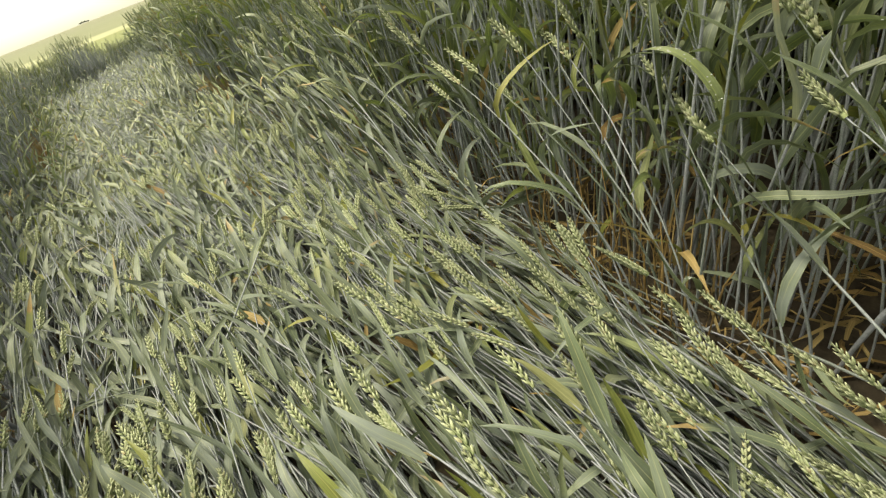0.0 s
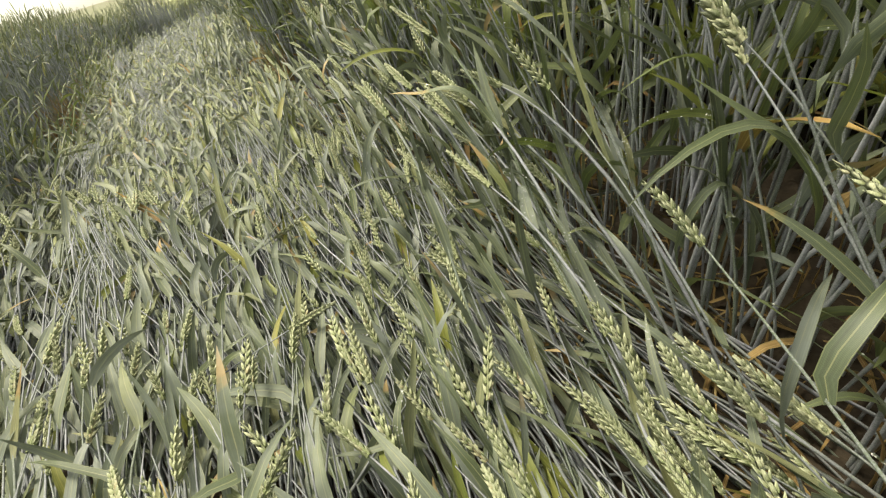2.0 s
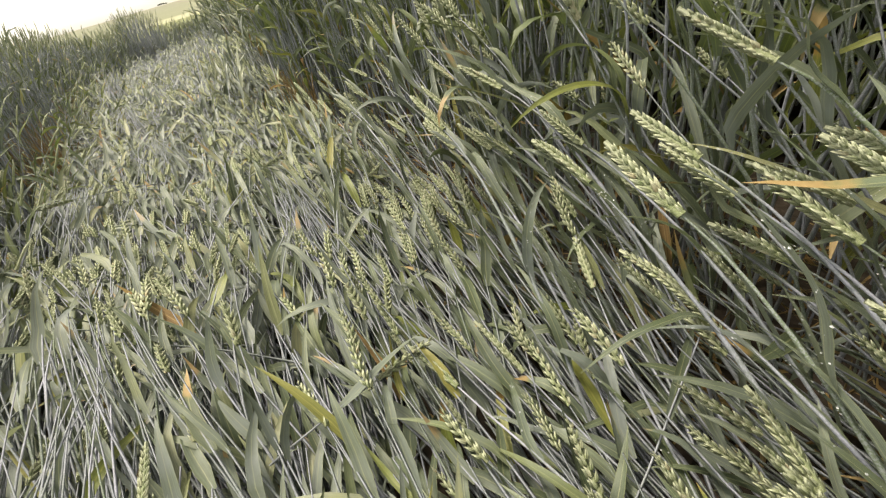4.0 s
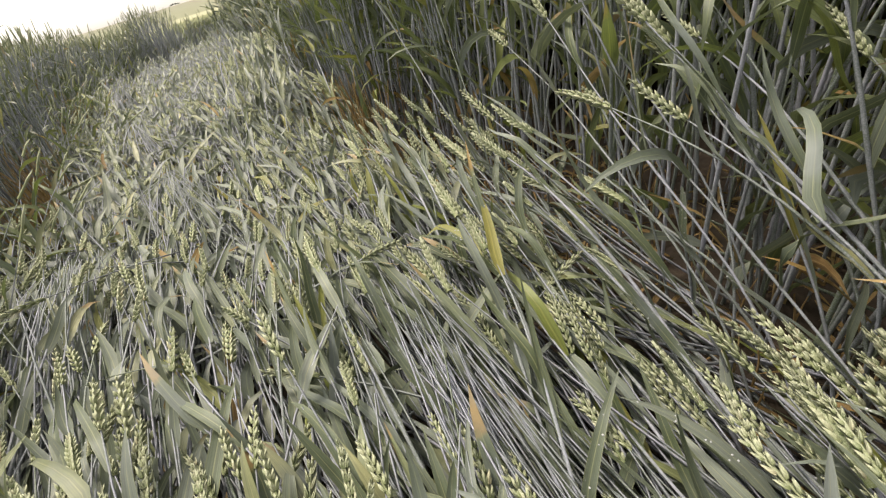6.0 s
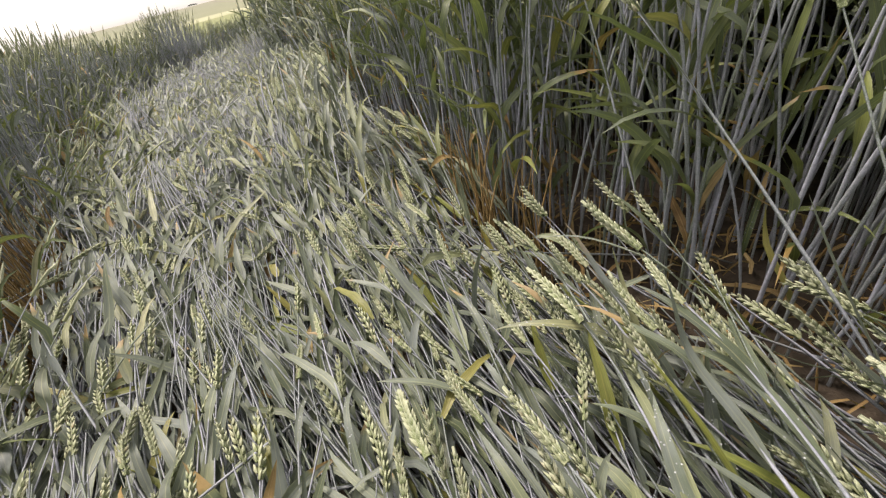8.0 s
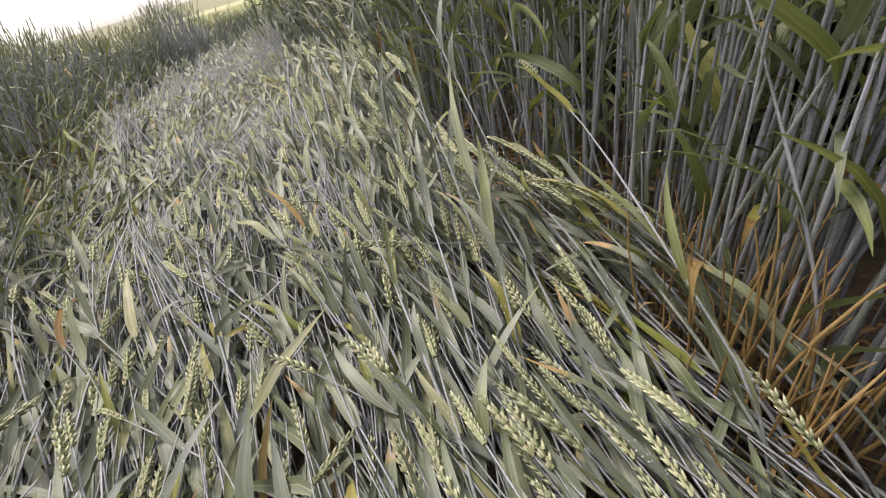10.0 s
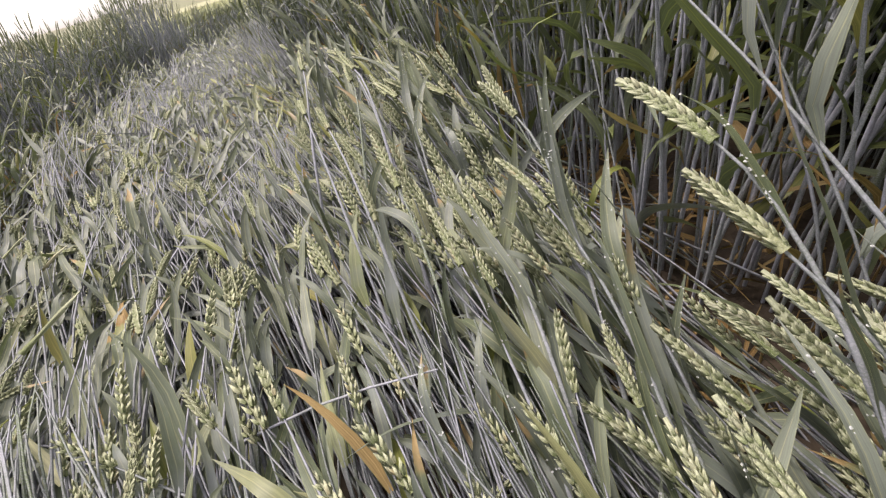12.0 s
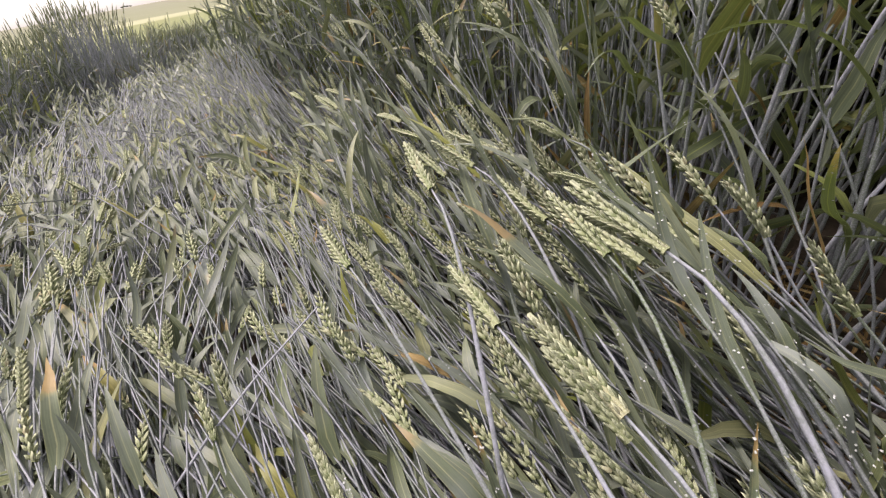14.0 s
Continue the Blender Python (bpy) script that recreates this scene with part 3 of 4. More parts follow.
# ---- the ground ----
def build_ground():
    xs = np.concatenate([-np.geomspace(3000, 12, 16), np.linspace(-10, 10, 41), np.geomspace(12, 3000, 16)])
    ys = np.concatenate([-np.geomspace(600, 4, 8), np.linspace(-3, 20, 70), np.geomspace(21, 3000, 90)])
    gx, gy = np.meshgrid(xs, ys)
    gz = land(gx, gy) + swell(gx, gy)
    gz = gz + np.where(gy < 20, 0.012 * np.sin(9 * gx + 3 * gy) * np.sin(7 * gy - 2 * gx), 0)
    v = np.stack([gx, gy, gz], -1).reshape(-1, 3)
    w, h = len(xs), len(ys)
    i = (np.arange(h - 1)[:, None] * w + np.arange(w - 1)[None, :]).ravel()
    ob = link("ground", v, np.stack([i, i + 1, i + w + 1, i + w], -1), np.zeros((0, 3), int), None, GROUND)
    tagged(ob, "brown soil under the wheat, rolling into green and yellow far fields", "ground", kind="structure")


build_ground()

# ---- the crop ----
R = np.random.default_rng(7)

# a clump with bare straw feet that stayed upright at the edge
def off_clump(x, y):
    return (((x - 0.51) / 0.15) ** 2 + ((y - 3.93) / 0.26) ** 2 > 1) & (((x - 0.54) / 0.12) ** 2 + ((y - 0.45) / 0.18) ** 2 > 1)


# flattened lane, nearest the walk
def in_lane(x, y):
    return (x > left_edge(y) - 0.05 + 0.12 * (abs(y - 4.55) < 0.5)) & (x < right_edge(y) - np.interp(y, GAP_Y, GAP_W)) & off_clump(x, y)


def stand(name, label, line, length, flat, *args, **kw):
    reach = np.interp(line[:, 0, 1], [2.6, 3.4, 4.6, 5.0], [0.46, 0.42, 0.43, 0.5])[:, None] if name.startswith("half") else 0.40
    ok = clear(line, reach)
    if "eared" in kw:
        kw["eared"] = kw["eared"][ok]
    crop(name, label, line[ok], length[ok], flat[ok], *args, **kw)


x, y = scatter(R, -1.15, 1.0, -0.35, 7.4, 440, in_lane)
line, length = lying(x, y, R, 9)
ears = R.random(len(x)) < 0.54 + 0.16 * smooth(x / 0.25)
for side, ear in ((x <= 0.1, "plain"), (x > 0.1, "fine")):
    stand("flattened_wheat", "flattened grey-green wheat lying along the lane with pale ears", line[side], length[side], np.ones(side.sum()), R, [(0.8, 0.0, 0.95), (0.55, 0.0, 0.75)], ear, dry=0.006, yellow=0.05, long=(0.1, 0.22), wide=(0.012, 0.0245), thick=1.2, leaf_k=6, eared=ears[side])
x, y = scatter(R, -1.3, 2.5, 7.4, 12.4, 280, in_lane)
line, length = lying(x, y, R, 7)
crop("flattened_wheat", "flattened wheat further down the lane, silvery stems and leaves", line, length, np.ones(len(x)), R, [(0.8, 0.0, 0.75), (0.5, 0.0, 0.5)], "far", thick=1.5, leaf_k=5, dry=0.008, yellow=0.04, long=(0.09, 0.18), wide=(0.014, 0.024), eared=R.random(len(x)) < 0.6)

# swaths of bared stems in the lane: middle of their ear ends, spread, height over the mat
SWATHS = [(-0.28, 3.95, 0.045, 1.2), (0.02, 5.75, 0.05, 1.06), (0.16, 6.2, 0.05, 1.05), (-0.45, 5.2, 0.05, 1.05), (-0.3, 6.1, 0.06, 1.05), (0.08, 4.75, 0.04, 1.02), (-0.55, 3.5, 0.05, 1.05), (-0.6, 6.7, 0.07, 1.08), (-0.12, 7.1, 0.07, 1.08), (-0.4, 2.2, 0.05, 1.02), (0.1, 2.6, 0.04, 1.0)]
far = np.random.default_rng(61)
SWATHS += [(cx, cy, 0.06, 1.06) for cx, cy in zip(far.uniform(-0.75, 0.45, 8), far.uniform(7.2, 9.4, 8))]
for cx, cy, spread, up in SWATHS:
    x, y = R.normal(cx, spread, 46), R.uniform(cy - 0.16, cy + 0.16, 46)
    line, length = lying(x, y, R, 9, level=R.uniform(up - 0.08, up + 0.06, 46))
    ok = clear(line)
    crop("flattened_wheat", "swath of bare silvery-blue stems in the flattened lane", line[ok], length[ok], np.ones(ok.sum()), R, [(0.5, 0.0, 0.6)], "", thick=1.05, dry=0.0, yellow=0.0, long=(0.05, 0.1), wide=(0.006, 0.01), leaf_k=5)

# half-fallen edge of the standing crop
def at_edge(x, y):
    d = x - right_edge(y)
    return (d > -0.2) & (d < 0.16) & off_clump(x, y) & (((x - 0.62) / 0.22) ** 2 + ((y - 3.35) / 0.6) ** 2 > 1)


x, y = scatter(R, 0.0, 1.4, -1.2, 8.6, 260, at_edge)
thick_here = R.random(len(x)) < np.interp(y, [0.5, 0.9, 1.2, 1.5, 2.1, 2.4, 2.7, 2.9, 3.3, 3.6, 4.2, 4.7, 5.3, 5.6, 6.1, 6.5], [0.7, 0.4, 0.3, 0.8, 1.0, 0.45, 0.35, 0.45, 0.35, 0.3, 0.3, 0.2, 0.3, 0.65, 0.65, 0.6])
x, y = x[thick_here], y[thick_here]
d = (x - right_edge(y) + 0.2) / 0.36
line, length = leaning(x, y, 52 - 38 * smooth((d - 0.25) / 0.4) - 14 * smooth((y - 5.8) / 0.8) + R.normal(0, 9, len(x)), R.normal(0.08, 0.3, len(x)), R, 11)
stand("half_fallen_wheat", "half-fallen wheat leaning over the edge of the lane", line, length, (R.random(len(x)) < 0.5) * 1.0, R, [(0.82, 0.0, 0.9), (0.7, 0.0, 0.7), (0.55, 0.0, 0.7), (0.42, 0.02, 0.5), (0.2, 0.04, 0.4)], "fine", sides=4, thick=0.85, dry=0.006, yellow=0.05, wide=(0.013, 0.022), long=(0.16, 0.3))

# standing crop beside the walk
x, y = scatter(R, 0.4, 1.9, -0.6, 8.6, 240, lambda x, y: (x > right_edge(y)) & (x < right_edge(y) + 0.4))
line, length = leaning(x, y, np.abs(R.normal(8, 6, len(x))), R.normal(1.8, 1.3, len(x)), R, 9, tall=0.84)
stand("standing_wheat", "dense standing wheat with grey-green leaves and waxy stems", line, length, np.zeros(len(x)), R, [(0.85, 0.0, 0.8), (0.66, 0.0, 0.8), (0.45, 0.04, 0.7), (0.22, 0.16, 0.5)], "plain", eared=R.random(len(x)) < 0.6, sides=5, thick=1.25, leaf=GREEN, dry=0.01, yellow=0.1, leaf_k=7, droop=0.7, wide=(0.014, 0.026), long=(0.16, 0.3))
x, y = scatter(R, 0.6, 2.6, -1.0, 9.0, 195, lambda x, y: (x > right_edge(y) + 0.35) & (x < right_edge(y) + 1.0))
line, length = leaning(x, y, np.abs(R.normal(6, 6, len(x))), R.uniform(-3.1, 3.1, len(x)), R, 6, tall=stature(x, y) + 0.03)
crop("standing_wheat", "standing wheat deeper in the field, dark between the stems", line, length, np.zeros(len(x)), R, [(0.85, 0.0), (0.7, 0.0, 0.8), (0.5, 0.0, 0.7), (0.3, 0.1)], "far", leaf=GREEN, leaf_k=4, dry=0.02, yellow=0.06, wide=(0.014, 0.022), long=(0.18, 0.3))

x, y = scatter(R, -2.4, 0.9, -1.0, 13.0, 360, lambda x, y: (x < left_edge(y) - 0.02 * (abs(y - 4.6) < 0.6)) & (x > left_edge(y) - 0.6))
line, length = leaning(x, y, np.abs(R.normal(11, 6, len(x))), R.normal(1.5, 0.8, len(x)), R, 7, tall=stature(x, y))
crop("standing_wheat", "standing wheat along the far side of the flattened lane", line, length, np.zeros(len(x)), R, [(0.82, 0.0, 0.8), (0.66, 0.0, 0.8), (0.45, 0.05, 0.7)], "far", leaf_k=4, thick=1.55, droop=0.5, dry=0.012, yellow=0.05, long=(0.12, 0.22), wide=(0.011, 0.017))

x, y = scatter(R, -5, 6, -0.8, 15, 45, lambda x, y: ((x < left_edge(y) - 0.55) & (x > -0.55 * y - 0.2) & (y > 2)) | ((x > right_edge(y) + 1.0) & (x < 0.12 * y + 2.6)) | ((y > 12) & (x < 4.5) & (x > left_edge(y))))
line, length = leaning(x, y, np.abs(R.normal(7, 6, len(x))), R.uniform(-3.1, 3.1, len(x)), R, 4, tall=stature(x, y))
crop("standing_wheat", "green wheat standing behind the edge of the lane", line, length, np.zeros(len(x)), R, [(0.8, 0.0), (0.55, 0.0)], "far", leaf_k=4, thick=1.5, droop=0.5, dry=0.01, yellow=0.05, long=(0.1, 0.2), wide=(0.008, 0.014))


x, y = scatter(R, 0.2, 5.0, 11.9, 14.4, 130, lambda x, y: (x > left_edge(y) - 0.1) & (x < right_edge(y) + 0.2))
line, length = leaning(x, y, np.abs(R.normal(9, 7, len(x))), R.uniform(-3.1, 3.1, len(x)), R, 5, tall=stature(x, y) + 0.02)
crop("standing_wheat", "standing wheat that closes the far end of the lane", line, length, np.zeros(len(x)), R, [(0.85, 0.0), (0.65, 0.0), (0.45, 0.0)], "far", leaf_k=4, thick=1.4, droop=0.6, dry=0.01, yellow=0.05, long=(0.12, 0.22), wide=(0.01, 0.016))

# leafy fringe where the far side sinks into the lane
x, y = scatter(R, -1.4, 0.6, 2.3, 9.5, 170, lambda x, y: (x > left_edge(y) - 0.14) & (x < left_edge(y) + 0.06) & (abs(y - 4.55) > 0.4))
d = (x - left_edge(y) + 0.14) / 0.24
line, length = leaning(x, y, 18 + 45 * d + R.normal(0, 9, len(x)), R.normal(0.3, 0.5, len(x)), R, 8, tall=0.8)
line = line[:, :1] + (line - line[:, :1]) * (R.uniform(0.7, 1.0, len(x)) * (1 - 0.3 * d))[:, None, None]
crop("half_fallen_wheat", "ragged leafy wheat leaning along the far side of the lane", line, length, (R.random(len(x)) < 0.25) * 1.0, R, [(0.85, 0.0), (0.66, 0.0), (0.48, 0.02), (0.3, 0.08)], "far", leaf=GREEN, leaf_k=6, dry=0.01, yellow=0.07, long=(0.1, 0.22), wide=(0.011, 0.018))


def canopy():
    """The rest of the field: an uneven sheet, shaded gaps painted dark, with loose leaves and ears on it, where single
    plants can no longer be told apart.
    """
    rng = np.random.default_rng(5)

    def outside(x, y):
        lane = (x > left_edge(y) - np.where(y < -1.0, -0.08, 0.5)) & (x < right_edge(y) + np.where(y < -0.9, 0.05, 0.6))
        return ~((lane & (y < 14.2)) | ((x > left_edge(y) - 0.4) & (x < right_edge(y) + 0.2) & (y < 14.2)))

    def height(x, y):
        return land(x, y) + stature(x, y) - 0.1 - 0.1 * smooth((1.5 - x + left_edge(y)) / 1.5) * (x < left_edge(y))

    step = 0.19
    xs, ys = np.arange(-16, 16, step), np.arange(-13.5, 33.5, step * 1.35)
    gx, gy = np.meshgrid(xs, ys)
    gx, gy = gx + rng.uniform(-0.05, 0.05, gx.shape), gy + rng.uniform(-0.07, 0.07, gy.shape)
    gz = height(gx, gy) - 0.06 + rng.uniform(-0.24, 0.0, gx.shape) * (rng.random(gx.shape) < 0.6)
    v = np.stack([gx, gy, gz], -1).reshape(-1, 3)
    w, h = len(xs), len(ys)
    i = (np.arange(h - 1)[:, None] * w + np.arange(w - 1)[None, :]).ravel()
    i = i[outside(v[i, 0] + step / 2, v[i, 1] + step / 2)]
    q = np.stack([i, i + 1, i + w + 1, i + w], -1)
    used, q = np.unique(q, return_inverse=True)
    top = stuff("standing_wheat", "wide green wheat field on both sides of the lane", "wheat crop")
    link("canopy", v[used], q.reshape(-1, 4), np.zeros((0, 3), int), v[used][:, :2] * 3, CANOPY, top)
    n = 13000
    x, y = rng.normal(0, 5.5, n).clip(-15.9, 15.9), rng.uniform(-13, 33, n)
    ok = outside(x, y)
    x, y = x[ok], y[ok]
    n = len(x)
    az, el, size = rng.uniform(0, 6.28, n), rng.uniform(0.1, 1.3, n), rng.uniform(0.1, 0.24, n)
    s = np.linspace(0, 1, 3)[None, :]
    bow = el[:, None] - 0.9 * s
    d = np.stack([np.cos(bow) * np.sin(az)[:, None], np.cos(bow) * np.cos(az)[:, None], np.sin(bow)], -1) * (size / 2)[:, None, None]
    c = np.stack([x, y, height(x, y) - rng.uniform(0.0, 0.16, n)], -1)[:, None] + np.cumsum(d, 1) - d[:, :1]
    keep = rng.random(n) < 0.75
    width = rng.uniform(0.012, 0.022, (n, 1)) * np.array([0.7, 1.0, 0.1])
    lv, lq, lt, luv = ribbon(c[keep], width[keep], rng.normal(0, 0.5, (keep.sum(), 3)), 0.1)
    joined("leaves", GREEN, [(lv, lq, lt, luv)], top)
    up = c[~keep][:, :1] + np.linspace(0, 1, 3)[None, :, None] * np.array([0, 0, 0.1]) + np.array([0, 0, 0.05])
    up = up + rng.normal(0, 0.02, (len(up), 1, 3)) * np.linspace(0, 1, 3)[None, :, None]
    joined("ears", EAR, [spindle(up, np.full(len(up), 0.09))], top)


canopy()
x, y = scatter(R, -0.95, 0.55, -6.5, -0.3, 110, lambda x, y: x < right_edge(y))
line, length = lying(x, y, R, 6)
crop("flattened_wheat", "flattened wheat at the start of the lane", line, length, np.ones(len(x)), R, [(0.8, 0.0), (0.5, 0.0)], "far", thick=1.2, leaf_k=5, dry=0.004, yellow=0.03)

# dead straw round the feet of the standing stems
def straw(name, label, x, y, rng, tall=0.3):
    n = len(x)
    line, length = leaning(x, y, np.abs(rng.normal(5, 8, n)), rng.uniform(-3.1, 3.1, n), rng, 6, tall=0.6)
    line = line[:, :1] + (line - line[:, :1]) * (rng.uniform(0.5, 1.2, n) * tall / 0.6)[:, None, None]
    top = stuff(name, label, "straw")
    joined("straw_stems", STRAW, [tube(line, stem_radius(6, n, rng, 0.85), 4)], top)
    half = rng.random(n) < 0.5
    leaves = [blades(line[half], rng.uniform(0.1, 0.5, half.sum()), rng, np.zeros(half.sum()), 6, (0.05, 0.12), (0.003, 0.006), 1.8)]
    joined("straw_leaves", DRY, leaves, top)


for cx, cy, rx, ry, n in ((0.5, 3.94, 0.045, 0.12, 110), (0.56, 0.42, 0.08, 0.15, 45)):
    straw("dry_straw", "orange-brown dead straw at the foot of the standing wheat", R.normal(cx, rx, n), R.normal(cy, ry, n), R, 0.36)
# the upright plants of that clump, green above their dead feet
T = np.random.default_rng(77)
x, y = T.normal(0.6, 0.04, 46).clip(0.52, 0.75), T.normal(3.96, 0.15, 46)
line, length = leaning(x, y, np.abs(T.normal(6, 4, 46)), T.normal(1.4, 0.6, 46), T, 9, tall=0.82)
stand("standing_wheat", "tuft of upright wheat left standing at the edge", line, length, np.zeros(46), T, [(0.85, 0.0, 0.8), (0.66, 0.0, 0.8), (0.45, 0.04, 0.5)], "plain", sides=5, thick=1.2, leaf=GREEN, dry=0.01, yellow=0.12, leaf_k=7, droop=0.9, wide=(0.013, 0.024), eared=T.random(46) < 0.6)
for middle, spread, n in ((4.5, 0.28, 190), (6.6, 0.35, 120)):
    y = R.normal(middle, spread, n)
    straw("dry_straw", "orange-brown dead straw along the foot of the standing wheat", left_edge(y) + R.normal(0.02, 0.04, n), y, R, 0.4)
y = R.uniform(-0.3, 8, 700)
x = np.where(R.random(700) < 0.75, right_edge(y) + R.uniform(-0.15, 0.4, 700), left_edge(y) - R.uniform(0.0, 0.25, 700))
straw("dry_straw", "scattered dead straw between the standing stems", x, y, R, 0.14)

def litter(rng, n=2600):
    """Dead leaves and broken straw lying on the soil under the standing edge."""
    y = rng.uniform(-0.3, 8.5, n)
    x = np.where(rng.random(n) < 0.8, right_edge(y) + rng.uniform(-0.25, 0.45, n), left_edge(y) + rng.uniform(-0.3, 0.1, n))
    k = 5
    s = np.linspace(-0.5, 0.5, k)[None, :]
    az, size = rng.uniform(0, 6.28, n)[:, None], rng.uniform(0.06, 0.2, n)[:, None]
    az = az + rng.normal(0, 0.7, n)[:, None] * s
    z = land(x, y)[:, None] + rng.uniform(0.006, 0.05, n)[:, None] + rng.normal(0, 0.12, n)[:, None] * size * s + 0.012 * np.cos(6 * s)
    line = np.stack([x[:, None] + np.sin(az) * size * s, y[:, None] + np.cos(az) * size * s, z], -1)
    width = rng.uniform(0.004, 0.012, n)[:, None] * np.array([0.6, 1.0, 1.0, 0.8, 0.15])
    top = stuff("straw_litter", "brown dead leaves and straw littered on the soil", "straw")
    joined("dead_leaves", DRY, [ribbon(line, width, rng.normal(0, 0.7, (n, 1)) + rng.normal(0, 0.6, (n, 1)) * s, 0.12)], top)


litter(np.random.default_rng(41))

# ---- single plants along the walk ----
H = np.random.default_rng(23)


def nodding(places, rng, k=13):
    """Stems that bow from the ground to ears whose middles lie at the given places."""
    p = np.asarray(places, float)
    n = len(p)
    el = np.radians(24 - 16 * smooth((p[:, 1] - 5.1) / 0.2) - 20 * ((p[:, 0] < 0.2) & (abs(p[:, 1] - 3.2) < 0.3))) + rng.normal(0, 0.05, n)
    az = 0.08 - 0.34 * smooth((p[:, 0] - 0.2) / 0.3) + rng.normal(0, 0.06, n)
    way = np.stack([np.sin(az) * np.cos(el), np.cos(az) * np.cos(el), np.sin(el)], -1)
    end = p - way * 0.044
    ground = land(end[:, 0], end[:, 1])
    rise = end[:, 2] - ground
    steep = smooth((p[:, 0] - 0.12) / 0.15)
    run = np.sqrt((0.8 ** 2 - rise ** 2).clip(0.05)) * (0.95 - steep * np.interp(p[:, 1], [2.5, 4.4], [0.1, 0.25]))
    root = end - np.stack([np.sin(az + 0.3 * steep), np.cos(az + 0.3 * steep), 0 * az], -1) * run[:, None]
    root[:, 2] = land(root[:, 0], root[:, 1]) - 0.01
    c1 = root + np.stack([0 * az, 0.1 + 0 * az, (0.4 + 0.2 * steep) * rise], -1)
    c2 = end - way * (run * 0.28)[:, None]
    s = np.linspace(0, 1, k)[None, :, None]
    line = root[:, None] * (1 - s) ** 3 + 3 * c1[:, None] * s * (1 - s) ** 2 + 3 * c2[:, None] * s * s * (1 - s) + end[:, None] * s ** 3
    return line, np.full(n, 0.8)


DROPS = []


def wheat_plants(line, length, flat, label, group, rng, split_ears=False, leaf=LEAF, fracs=(0.8, 0.6, 0.42), long=(0.12, 0.24), wide=(0.011, 0.0195)):
    """Single wheat plants, each with its stem, leaves and ear."""
    n, k, _ = line.shape
    base = line[:, 0].copy()
    sv, sq, st, suv = tube(line, stem_radius(k, n, rng, 1.0), 6)
    el, size = ear_lines(line, length, rng, mean=0.106 if split_ears else 0.102)
    ev, eq, et, euv, per = spikelets(el, size, rng, 40, True)
    rv, rq, rt, ruv = tube(el, size[:, None] * np.linspace(0.05, 0.026, el.shape[1])[None, :], 5)
    leaves = [blades(line, np.clip(rng.normal(f, 0.04, n), 0.05, 0.92), rng, flat, 12, long, wide) for f in fracs]
    for i in range(n):
        top = new("wheat_plant")
        top.location = base[i]
        tagged(top, label, "wheat plant", group)
        part = lambda name, v, q, t, uv, mat, up: link(name, v - base[i], q, t, uv, mat, up)
        none = np.zeros((0, 3), int)
        part("stem", sv[i], sq, none, suv[: sv.shape[1]], STEM, top)
        if split_ears:
            ear = part("ear", rv[i], rq, none, ruv[: rv.shape[1]], EAR, top)
            for c in range(ev.shape[1]):
                part("spikelet", ev[i, c], eq, et, euv, EAR, ear)
        else:
            cnt = ev.shape[1]
            bq, bt = batch(eq, et, cnt, per)
            core = np.array(rq) + cnt * per
            part("ear", np.concatenate([ev[i].reshape(-1, 3), rv[i]]), np.concatenate([bq, core]), bt, np.concatenate([np.tile(euv, (cnt, 1)), ruv[: rv.shape[1]]]), EAR, top)
        for v, q, t, uv in leaves:
            dice = rng.random()
            if not open_way(v[i : i + 1])[0]:
                continue
            part("leaf", v[i], q, none, uv[: v.shape[1]], YELLOW if dice < 0.04 else leaf, top)
            if rng.random() < 0.6:
                rows = v[i].reshape(-1, 3, 3)
                for _ in range(rng.integers(6, 28)):
                    r, f, g = rng.integers(1, len(rows) - 2), rng.random(), rng.random()
                    side = rows[:, 0] if rng.random() < 0.5 else rows[:, 2]
                    mid = rows[r, 1] * (1 - f) + rows[r + 1, 1] * f
                    DROPS.append(mid * g + (side[r] * (1 - f) + side[r + 1] * f) * (1 - g))


BOWED_EARS = [
    (0.23, 5.62, 0.54), (0.27, 5.40, 0.53), (0.26, 5.35, 0.56), (0.16, 5.43, 0.49), (0.17, 5.31, 0.49), (0.10, 5.63, 0.48),
    (0.04, 4.97, 0.43), (0.19, 5.07, 0.46), (0.29, 4.87, 0.46), (0.19, 4.92, 0.40), (0.24, 4.91, 0.42), (0.35, 4.99, 0.52),
    (0.34, 4.72, 0.56), (0.31, 4.64, 0.51), (0.40, 4.41, 0.33), (0.10, 4.51, 0.36), (-0.00, 4.65, 0.31), (0.42, 2.85, 0.39),
    (0.38, 2.94, 0.38), (0.09, 3.17, 0.35), (-0.03, 3.27, 0.34), (0.48, 2.84, 0.42), (0.51, 2.64, 0.32), (0.40, 2.76, 0.32),
    (0.47, 2.60, 0.20), (0.17, 2.70, 0.30), (0.55, 1.42, 0.66), (0.47, 1.61, 0.64), (0.44, 1.46, 0.56), (0.38, 1.75, 0.51),
    (0.39, 1.36, 0.45), (0.48, 0.88, 0.27), (0.22, 0.89, 0.28),
]
line, length = nodding(BOWED_EARS, H)
wheat_plants(line, length, np.ones(len(line)), "grey-green wheat plant bowed over the lane with a plump pale ear", "bowed wheat plants beside the walk", H, True)

def bowed(x0, x1, y0, y1, z0, z1, n):
    return np.stack([H.uniform(x0, x1, n), H.uniform(y0, y1, n), H.uniform(z0, z1, n)], -1)


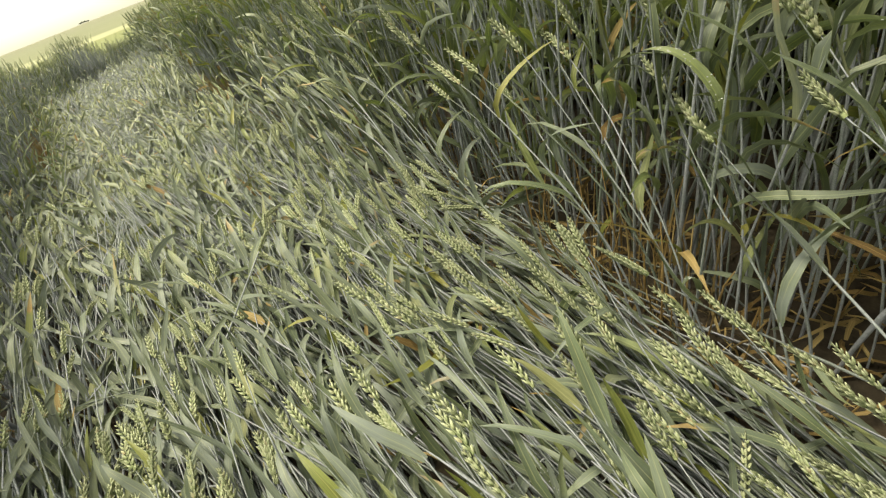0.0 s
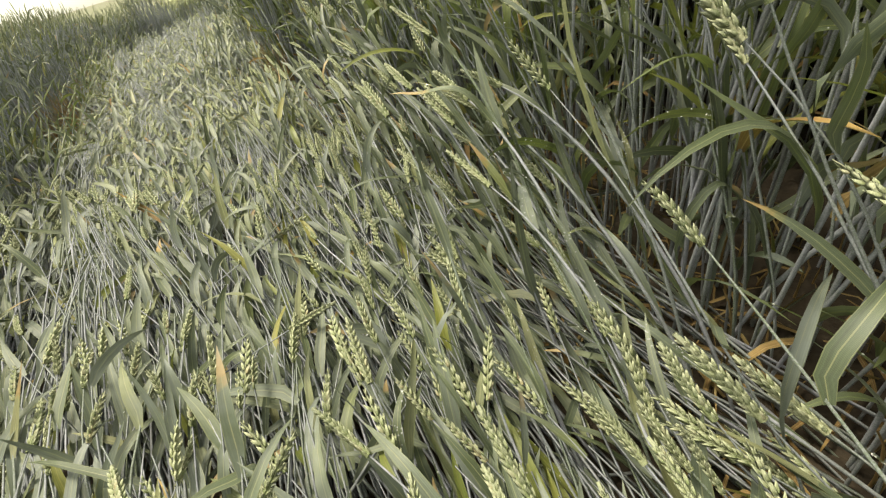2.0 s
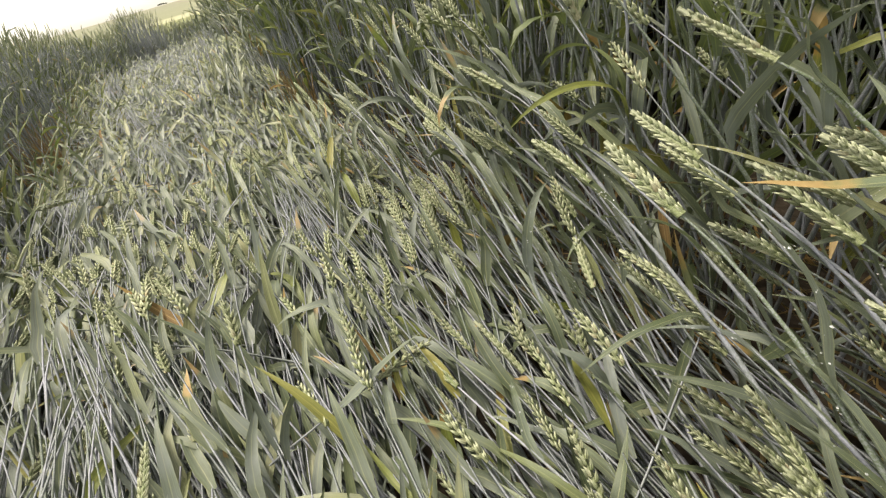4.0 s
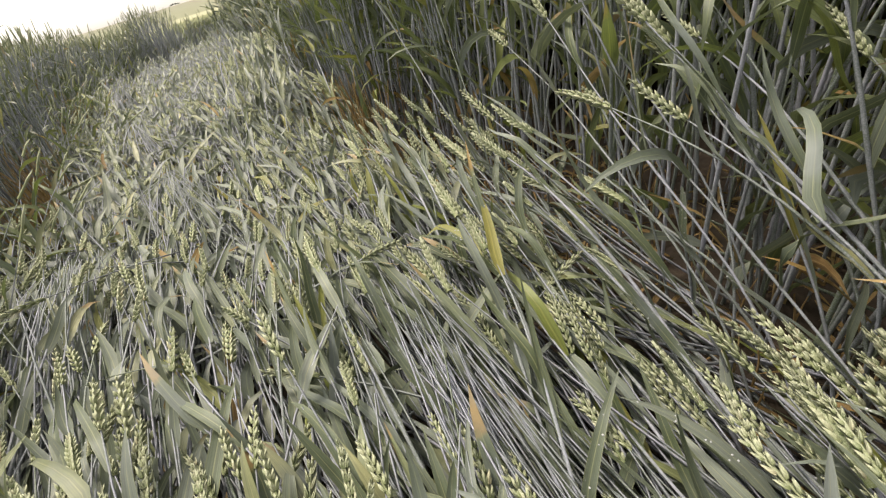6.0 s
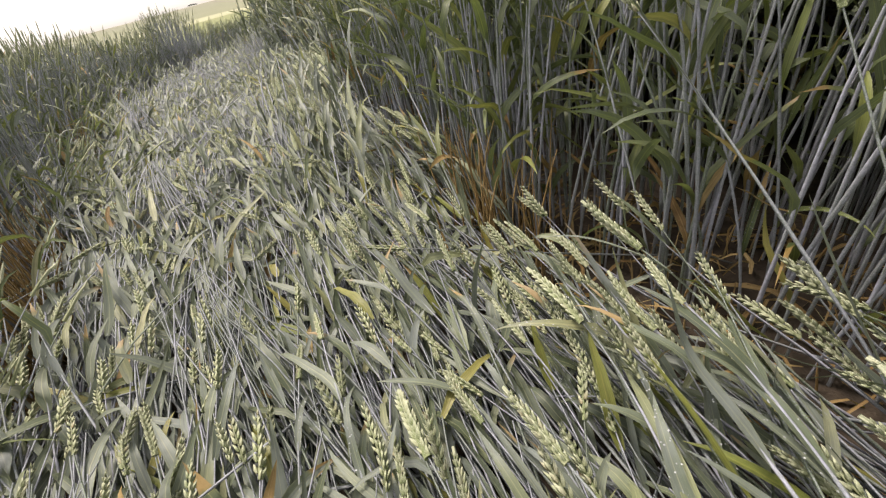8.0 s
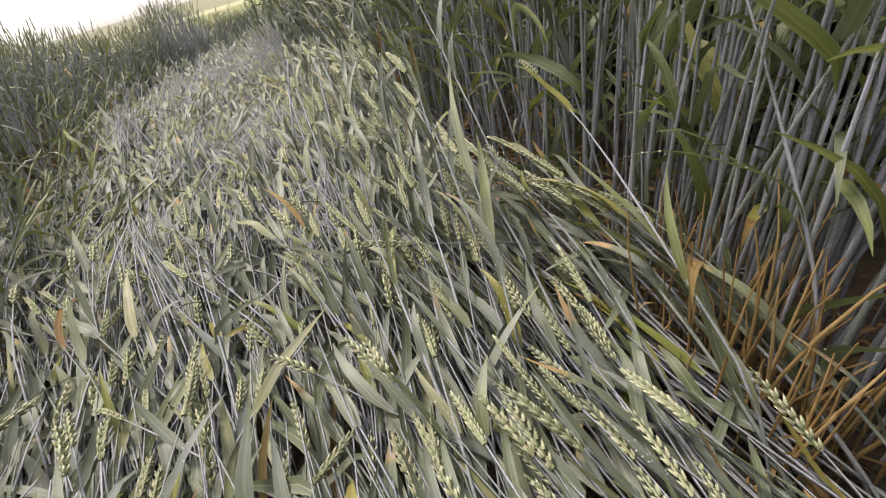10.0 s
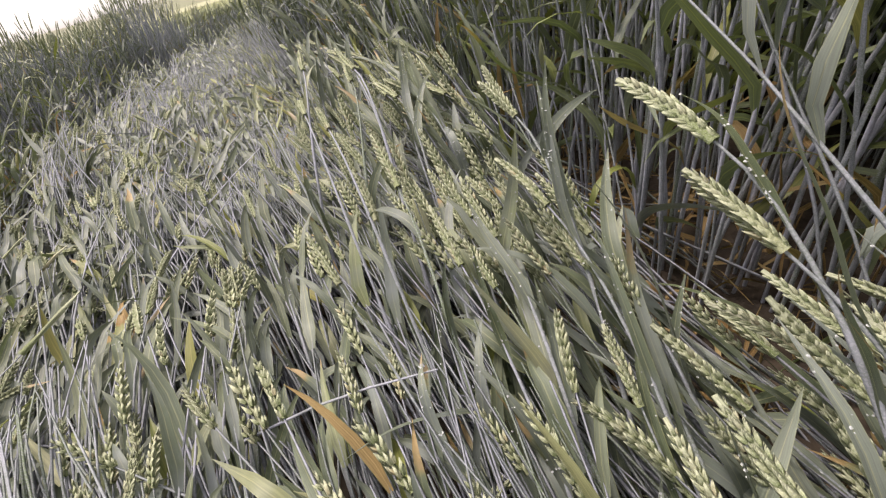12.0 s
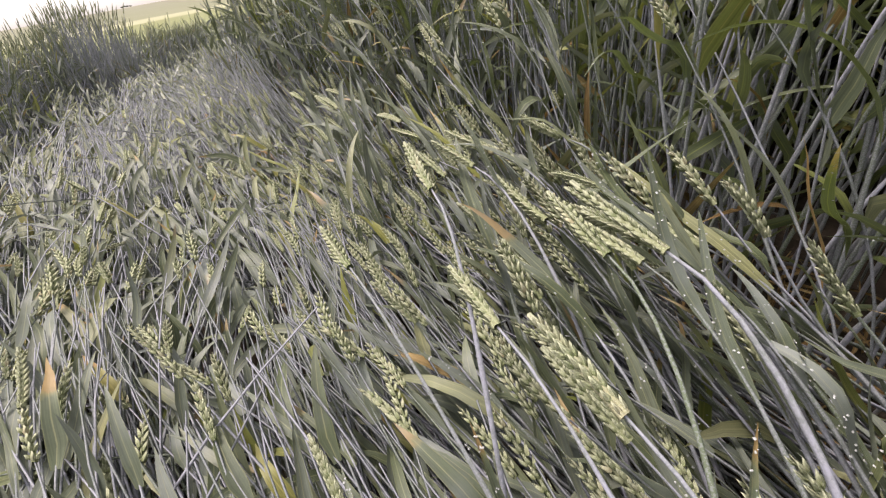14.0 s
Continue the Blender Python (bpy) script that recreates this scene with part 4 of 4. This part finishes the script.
places = np.concatenate([bowed(0.2, 0.36, 4.45, 5.3, 0.32, 0.43, 16), bowed(0.36, 0.5, 4.15, 4.7, 0.26, 0.36, 12), bowed(0.3, 0.5, 5.35, 5.7, 0.36, 0.5, 12), bowed(0.3, 0.54, 5.7, 6.6, 0.36, 0.5, 15), bowed(0.34, 0.54, 1.45, 2.3, 0.38, 0.58, 20), bowed(0.26, 0.42, 2.7, 3.5, 0.3, 0.4, 10)])
line, length = nodding(places, H)
wheat_plants(line, length, np.ones(len(line)), "half-fallen wheat plant with an ear bowed towards the lane", "half-fallen wheat plants at the edge", H, False, LEAF, (0.82, 0.64, 0.46, 0.3), (0.16, 0.28), (0.014, 0.022))

x, y = scatter(H, -0.55, 0.62, 0.25, 6.6, 26, lambda x, y: (x < right_edge(y) - 0.12) & (x > left_edge(y) + 0.05) & (H.random(len(x)) < np.where(x > 0.02, 1.0, 0.45)))
line, length = lying(x, y, H, 13, level=H.uniform(0.86, 1.03, len(x)))
ok = clear(line)
wheat_plants(line[ok], length[ok], np.ones(ok.sum()), "waxy grey-green wheat plant lying flat in the lane", "flattened wheat plants in the lane", H)

x, y = scatter(H, 0.3, 1.1, -0.2, 7.0, 30, lambda x, y: (x > right_edge(y) - 0.06) & (x < right_edge(y) + 0.2))
line, length = leaning(x, y, np.abs(H.normal(12, 9, len(x))), H.normal(-0.3, 0.8, len(x)), H, 13, tall=0.82)
ok = clear(line, 0.46)
wheat_plants(line[ok], length[ok], np.zeros(ok.sum()), "standing wheat plant with waxy stem at the lane's edge", "standing wheat plants at the edge", H, False, GREEN, (0.84, 0.66, 0.48, 0.28), (0.18, 0.3), (0.014, 0.021))


# ---- rain drops on the leaves ----
def drop_material():
    m, n, l, p, out = material("water")
    # whitish, only partly transmitting: the sky's glint is put into the colour
    p.inputs["Base Color"].default_value = (0.9, 0.93, 0.96, 1)
    p.inputs["Roughness"].default_value = 0.05
    p.inputs["IOR"].default_value = 1.33
    p.inputs["Transmission Weight"].default_value = 0.6
    return m


def rain_drops(points, rng):
    p = np.asarray(points)
    n = len(p)
    ang = np.arange(5) * np.pi / 2.5
    unit_v = np.array([[math.cos(b) * 0.9, math.sin(b) * 0.9, 0.0] for b in ang] + [[0, 0, 0.72]])
    size = rng.gamma(3.0, 0.0005, n).clip(0.0006, 0.0018)
    v = p[:, None] + unit_v[None] * size[:, None, None]
    bq, bt = batch(np.zeros((0, 4)), [[j, (j + 1) % 5, 5] for j in range(5)], n, 6)
    ob = link("rain_drops", v.reshape(-1, 3), bq, bt, None, drop_material())
    tagged(ob, "rain drops beaded on the wheat leaves, whitened for sky glint", "water drops", kind="stuff")


rain_drops(DROPS, H)


# ---- trees on the far ridge ----
def tree_material():
    m, n, l, p, out = material("far_foliage")
    col = ramp(n, [(0.0, (0.03, 0.045, 0.02)), (1.0, (0.08, 0.1, 0.05))])
    l.new(chance(n, l), col.inputs[0])
    l.new(col.outputs[0], p.inputs["Base Color"])
    p.inputs["Roughness"].default_value = 0.8
    return m


FOLIAGE = tree_material()


def ridge_tree(x, y, tall, wide, rng):
    z = float(land(0.0, y) + swell(x, y)) - 0.2
    top = new("tree")
    top.location = (x, y, z)
    tagged(top, "small dark round-crowned tree on the far ridge", "tree", "trees on the ridge")
    k = np.linspace(0, 1, 5)
    trunk = np.stack([0.2 * np.sin(3 * k), 0 * k, k * tall * 0.6], -1)[None]
    v, q, t, uv = tube(trunk, (0.35 - 0.25 * k)[None], 6)
    link("trunk", v[0], q, np.zeros((0, 3), int), uv, DRY, top)
    n = 240
    d = unit(rng.normal(0, 1, (n, 3)))
    c = d * rng.uniform(0.55, 1.0, (n, 1)) * np.array([wide / 2, wide / 2, tall * 0.36]) + np.array([0, 0, tall * 0.62])
    c = c * (1 + 0.18 * np.sin(5 * d[:, :1] + 3 * d[:, 2:]))
    a, b = unit(rng.normal(0, 1, (n, 3))), unit(rng.normal(0, 1, (n, 3)))
    r = rng.uniform(0.35, 0.8, (n, 1))
    leaf = np.stack([c - a * r, c + b * r * 0.7, c + a * r, c - b * r * 0.7], 1).reshape(-1, 3)
    link("crown", leaf, np.arange(n * 4).reshape(-1, 4), np.zeros((0, 3), int), None, FOLIAGE, top, False)


for x, tall, wide in ((28.0, 2.6, 6.0), (33.0, 3.6, 7.0), (38.0, 3.0, 7.0), (43.0, 2.2, 6.0)):
    ridge_tree(x, 1195.0, tall, wide, H)
